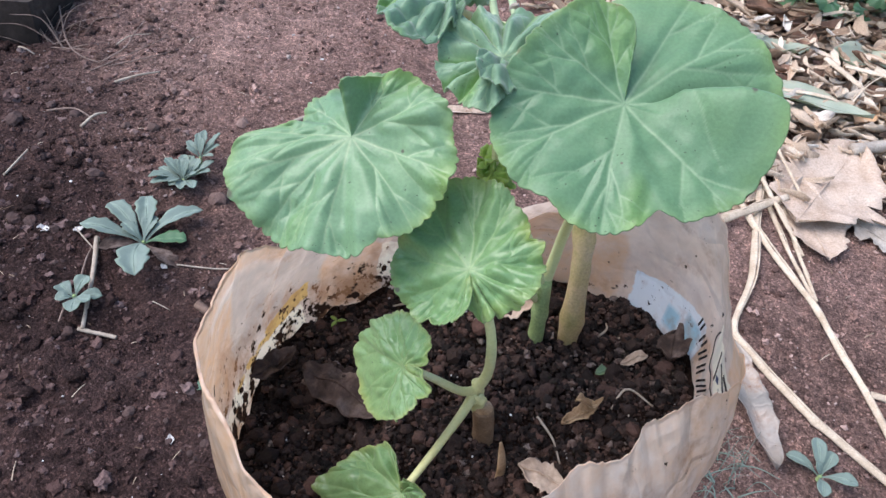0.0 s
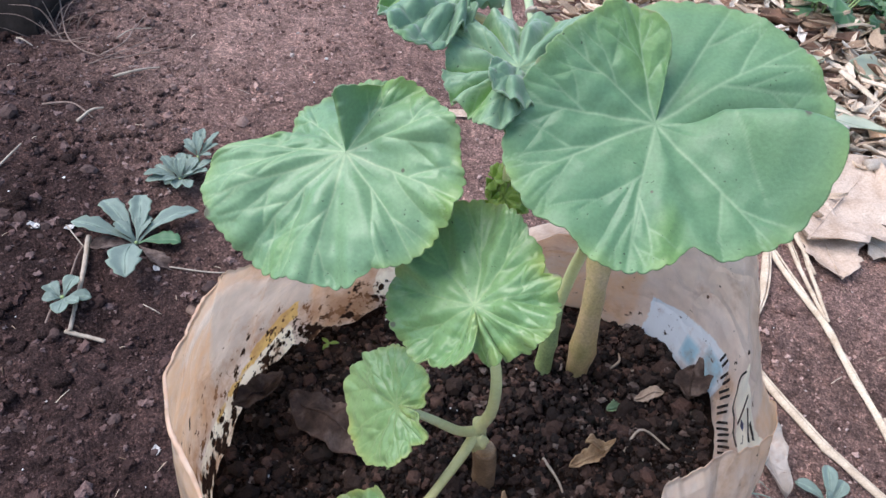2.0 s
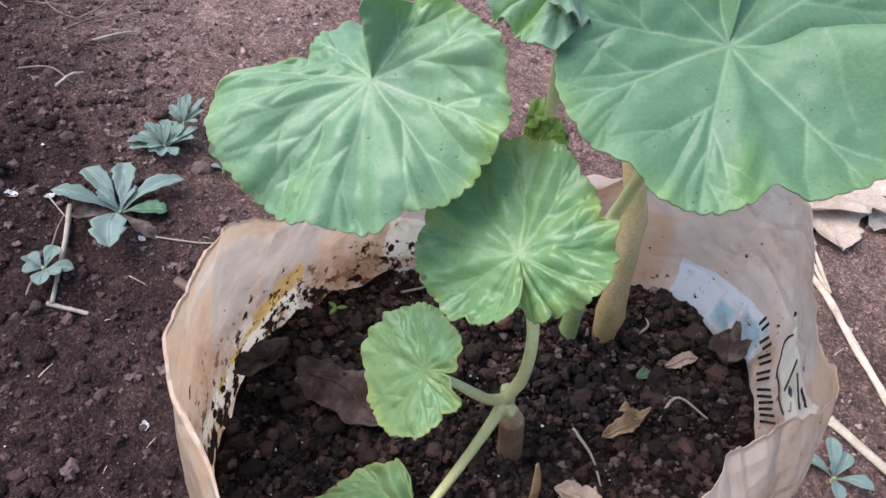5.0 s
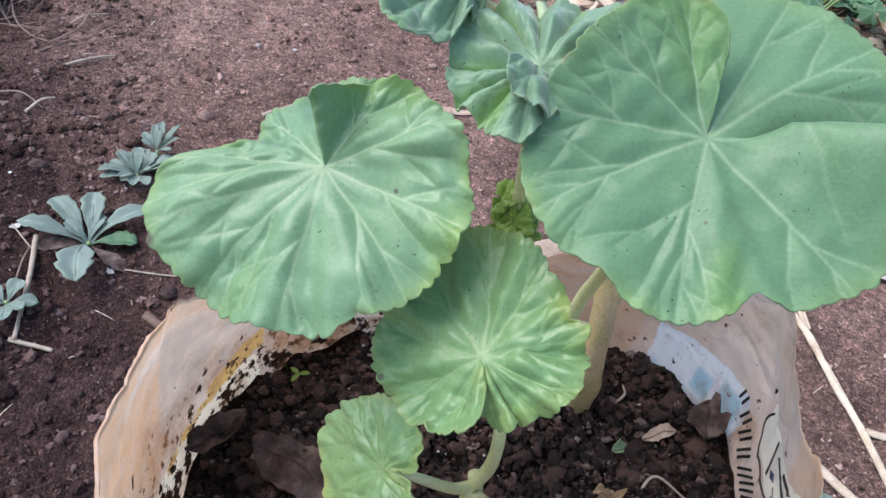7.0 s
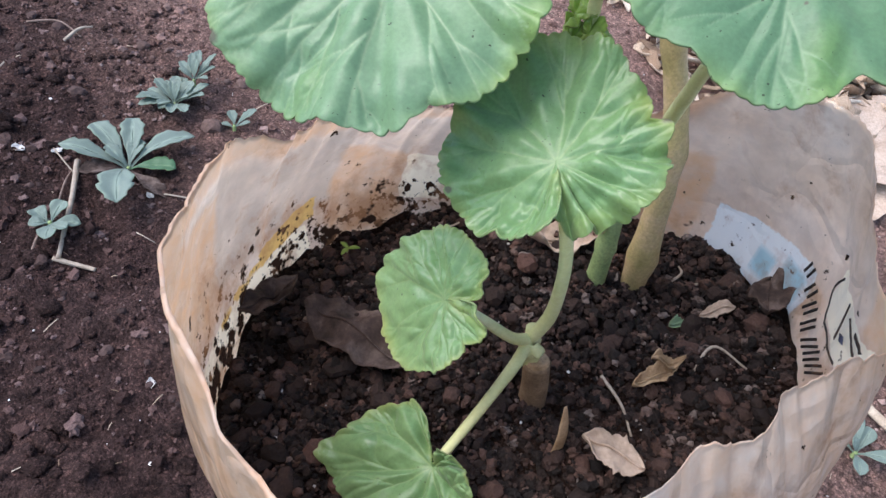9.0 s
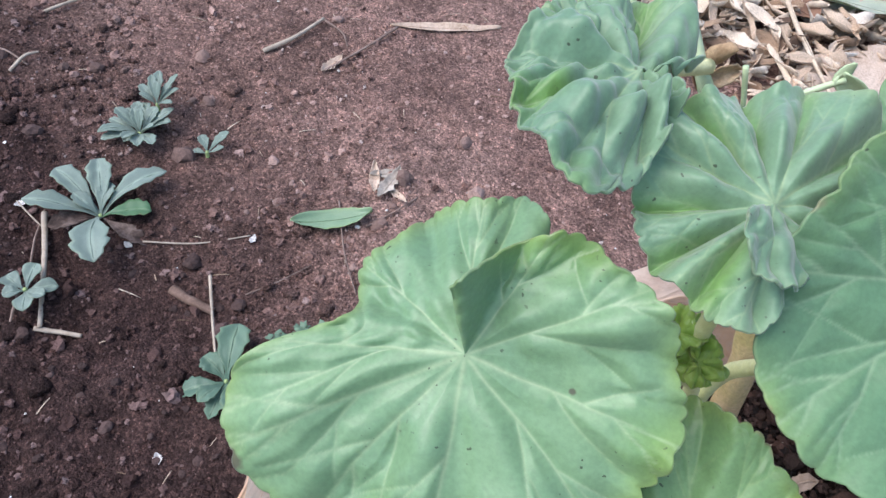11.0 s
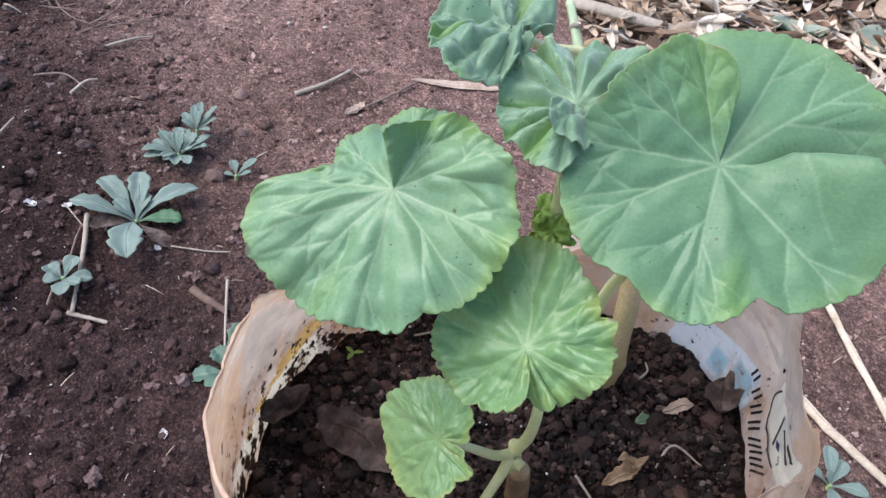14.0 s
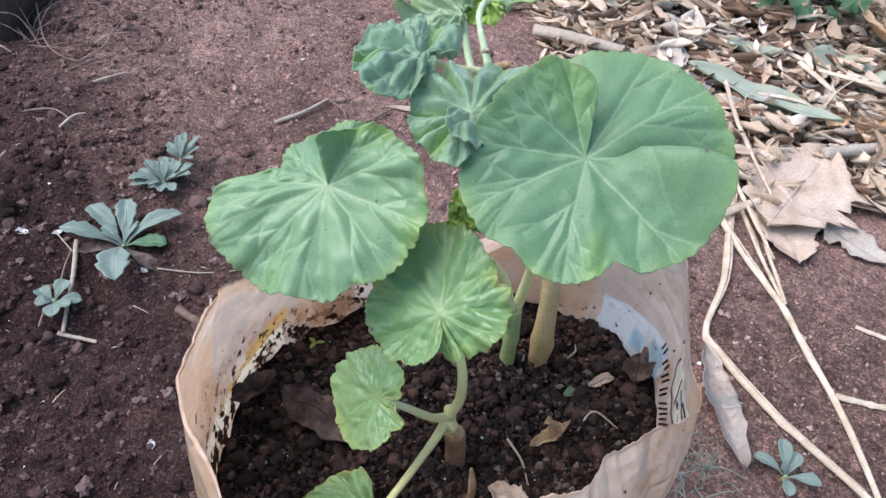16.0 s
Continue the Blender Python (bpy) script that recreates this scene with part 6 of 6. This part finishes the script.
for k in range(34):
    x, y = rnd.uniform(0.3, 1.0), rnd.uniform(1.2, 1.85)
    ln = rnd.uniform(0.05, 0.12)
    if y < 1.37 - 0.97 * (x - 0.1) + 0.15:
        continue
    mat, words = rnd.choice(((DRY, "tan dry leaf among leaf litter"), (PALE_DRY, "pale dry leaf among leaf litter"), (DRY_BROWN, "brown dry leaf among leaf litter"), (DRY_GREY, "grey dry leaf among leaf litter"), (DRY_ORANGE, "orange-tan dry leaf among leaf litter")))
    curled_leaf("litter_leaf", (x, y), rnd.uniform(0, 360), ln, ln * rnd.uniform(0.35, 0.65), mat, words, "dry leaf", rnd.uniform(0.3, 1.0), rnd.uniform(0.1, 0.35), 0.2, 200 + k, rnd.uniform(0.02, 0.04), group="dry leaves in the litter", tilt=rnd.uniform(-0.3, 0.3))
curled_leaf("tan_leaf", (0.30, 1.60), -20, 0.16, 0.05, DRY, "tan narrow dry leaf on litter", "dry leaf", 0.6, 0.25, 0.12, 82, 0.025)
curled_leaf("tan_leaf", (0.68, 1.10), 20, 0.13, 0.04, DRY, "narrow tan dry leaf on bare earth", "dry leaf", 0.7, 0.2, 0.15, 83, 0.006)
curled_leaf("plastic_strip", (0.388, 0.66), -78, 0.16, 0.036, STRIP, "crumpled dirty white plastic strip on earth", "plastic scrap", 1.1, 0.08, 0.3, 84, 0.003)

# ---- leaf litter: a bed of narrow dry leaves and pods ----
rng = np.random.default_rng(33)
lv, lf = [], []
count = 0
while count < 5200:
    x, y = rng.uniform(0.02, 1.25), rng.uniform(0.98, 2.3)
    edge = 1.37 - 1.5 * (x - 0.1) if x < 0.325 else 1.03 + 0.06 * (x - 0.325)
    inside = (y - edge) / 0.16 + 0.9 * noise.noise(Vector((x * 6, y * 6, 4)))
    if inside < rng.random() * 0.9:
        continue
    if x < 0.1 and rng.random() < 0.6:
        continue
    if rng.random() < max((x - 0.98) / 0.27, (y - 1.95) / 0.35) + 0.5 * noise.noise(Vector((x * 4, y * 4, 8))) * (x > 0.95 or y > 1.9):
        continue
    az, ln, w = rng.uniform(0, 6.28), rng.uniform(0.026, 0.075), rng.uniform(0.006, 0.0165)
    pitch, roll, curl = rng.normal(0, 0.24), rng.normal(0, 0.6), rng.uniform(0.3, 1.7)
    z = ground_z(x, y) + 0.002 + rng.random() ** 1.6 * min(0.045, 0.012 + 0.03 * max(0, inside))
    twist, lean_to = rng.normal(0, 1.6), rng.normal(0, 0.5) * ln
    c, s = math.cos(az), math.sin(az)
    start = len(lv)
    for j in range(6):
        u = j / 5
        ww = w * (0.12 + 0.88 * math.sin(math.pi * (0.06 + 0.88 * u))) * rng.uniform(0.7, 1.25)
        bend, lean = lean_to * (u - 0.5) ** 2, roll + twist * (u - 0.5)
        for i in range(5):
            t = i / 2 - 1
            lx, ly = (u - 0.5) * ln, t * ww * 0.5 + bend
            h = curl * ww * 0.5 * t * t + 0.35 * ln * (u - 0.5) ** 2 + lx * pitch + t * ww * 0.5 * lean
            lv.append((x + c * lx - s * ly, y + s * lx + c * ly, z + h))
    for j in range(5):
        for i in range(4):
            lf.append((start + j * 5 + i, start + j * 5 + i + 1, start + j * 5 + i + 6, start + j * 5 + i + 5))
    count += 1
thicken(tagged(shaped("leaf_litter", lv, lf, LITTER), "bed of narrow tan and brown dry leaves and pods", "leaf litter", kind="stuff"), 0.0007)
bv, bf = [], []
for k in range(300):
    x, y = rng.uniform(-1.0, 0.8), rng.uniform(0.35, 1.5)
    az, ln, r = rng.uniform(0, 6.28), rng.uniform(0.005, 0.022), rng.uniform(0.0003, 0.0007)
    a, b = on_ground(x, y, 0.0015), on_ground(x + ln * math.cos(az), y + ln * math.sin(az), 0.0015)
    v, f = tube([a, (a + b) / 2 + Vector((0, 0, 0.001)), b], r, r * 0.7, 4, 4)
    bf += [tuple(i + len(bv) for i in q) for q in f]
    bv += v
tagged(shaped("straw_bits", bv, bf, LITTER), "short bits of dry stalk strewn over the earth", "plant debris", kind="stuff")


# ---- leafy green plants past the litter ----
def bush(at, count, label, seed, spread=0.12, height=0.12):
    base = on_ground(*at)
    ob = thing("low_plant", base, label, "plant", "green plants past the litter")
    r = random.Random(seed)
    for k in range(count):
        az, d, z = r.uniform(0, 6.28), spread * math.sqrt(r.random()), r.uniform(0.03, height)
        o = Vector((d * math.cos(az), d * math.sin(az), z))
        v, f = tube([Vector((o.x * 0.3, o.y * 0.3, -0.01)), Vector((o.x * 0.6, o.y * 0.6, z * 0.7)), o], 0.0022, 0.0012, 7, 6)
        shaped("stalk", v, f, STEM, ob)
        size, turn = r.uniform(0.022, 0.04), r.uniform(0, 6.28)
        n = Vector((r.uniform(-0.5, 0.5), r.uniform(-0.8, 0.1), 1)).normalized()
        e1 = n.orthogonal().normalized()
        e2 = n.cross(e1)
        verts, vein, rim, cols = [], [], [], 30
        for j in range(6):
            for i in range(cols):
                a = 2 * math.pi * i / cols
                rr = size * j / 5 * (0.8 + 0.22 * abs(math.cos(2.5 * a)) + 0.06 * math.cos(15 * a))
                p = o + e1 * rr * math.cos(a + turn) + e2 * rr * math.sin(a + turn) + n * (0.1 * size * math.cos(5 * a) * (j / 5) ** 2 - 0.15 * size * (j / 5) ** 2)
                verts.append(p)
                vein.append(max(0, math.cos(5 * a)) ** 12)
                rim.append((j / 5) ** 6)
        shaped("leaf", verts, grid_faces(6, cols, True), WEED_GREEN, ob, attrs={"vein": vein, "rim": rim})
    return ob


bush((0.60, 1.69), 16, "low green plant with lobed leaves past litter", 3)
bush((0.70, 1.79), 20, "low green plant with lobed leaves past litter", 4, 0.14, 0.14)
bush((0.95, 1.87), 16, "low green plant with lobed leaves past litter", 5, 0.14, 0.14)

# ---- an old dark timber lying at the edge of the bed ----
timber = thing("old_timber", on_ground(-0.81, 1.09), "old dark weathered timber half sunk in earth", "timber")
bm = bmesh.new()
bmesh.ops.create_cube(bm, size=1.0)
bmesh.ops.scale(bm, vec=(0.14, 0.5, 0.10), verts=bm.verts)
bmesh.ops.subdivide_edges(bm, edges=bm.edges[:], cuts=7, use_grid_fill=True)
for v in bm.verts:
    v.co += Vector((0.012 * noise.noise(v.co * 14), 0.01 * noise.noise(v.co * 9), 0.012 * noise.noise(v.co * 12 + Vector((4, 0, 0)))))
me = bpy.data.meshes.new("beam")
bm.to_mesh(me)
bm.free()
me.materials.append(OLD_WOOD)
beam = new("beam", me)
beam.parent = timber
beam.matrix_local = pose(-0.03, 0.22, 0.03, 4, 0, 12)

# ---- larger clods lying on the earth ----
earth_meshes = [clod_mesh("clod", EARTH_LUMP_PIECE, 90 + k, (k // 4) * 0.5) for k in range(12)]
places, rnd = [], random.Random(31)
while len(places) < 290:
    x, y = rnd.uniform(-0.75, 0.1), rnd.uniform(0.45, 1.25)
    darken = earth_darkening(x, y)
    if rnd.random() < darken * 0.8 + 0.12:
        size = 0.0028 + 0.007 * rnd.random() ** 3.5
        places.append((x, y, ground_z(x, y) + 0.02 * size, size, min(2, int(darken * 2.99)) * 4 + rnd.randrange(4)))
clods_on(ground, places, earth_meshes, rnd)
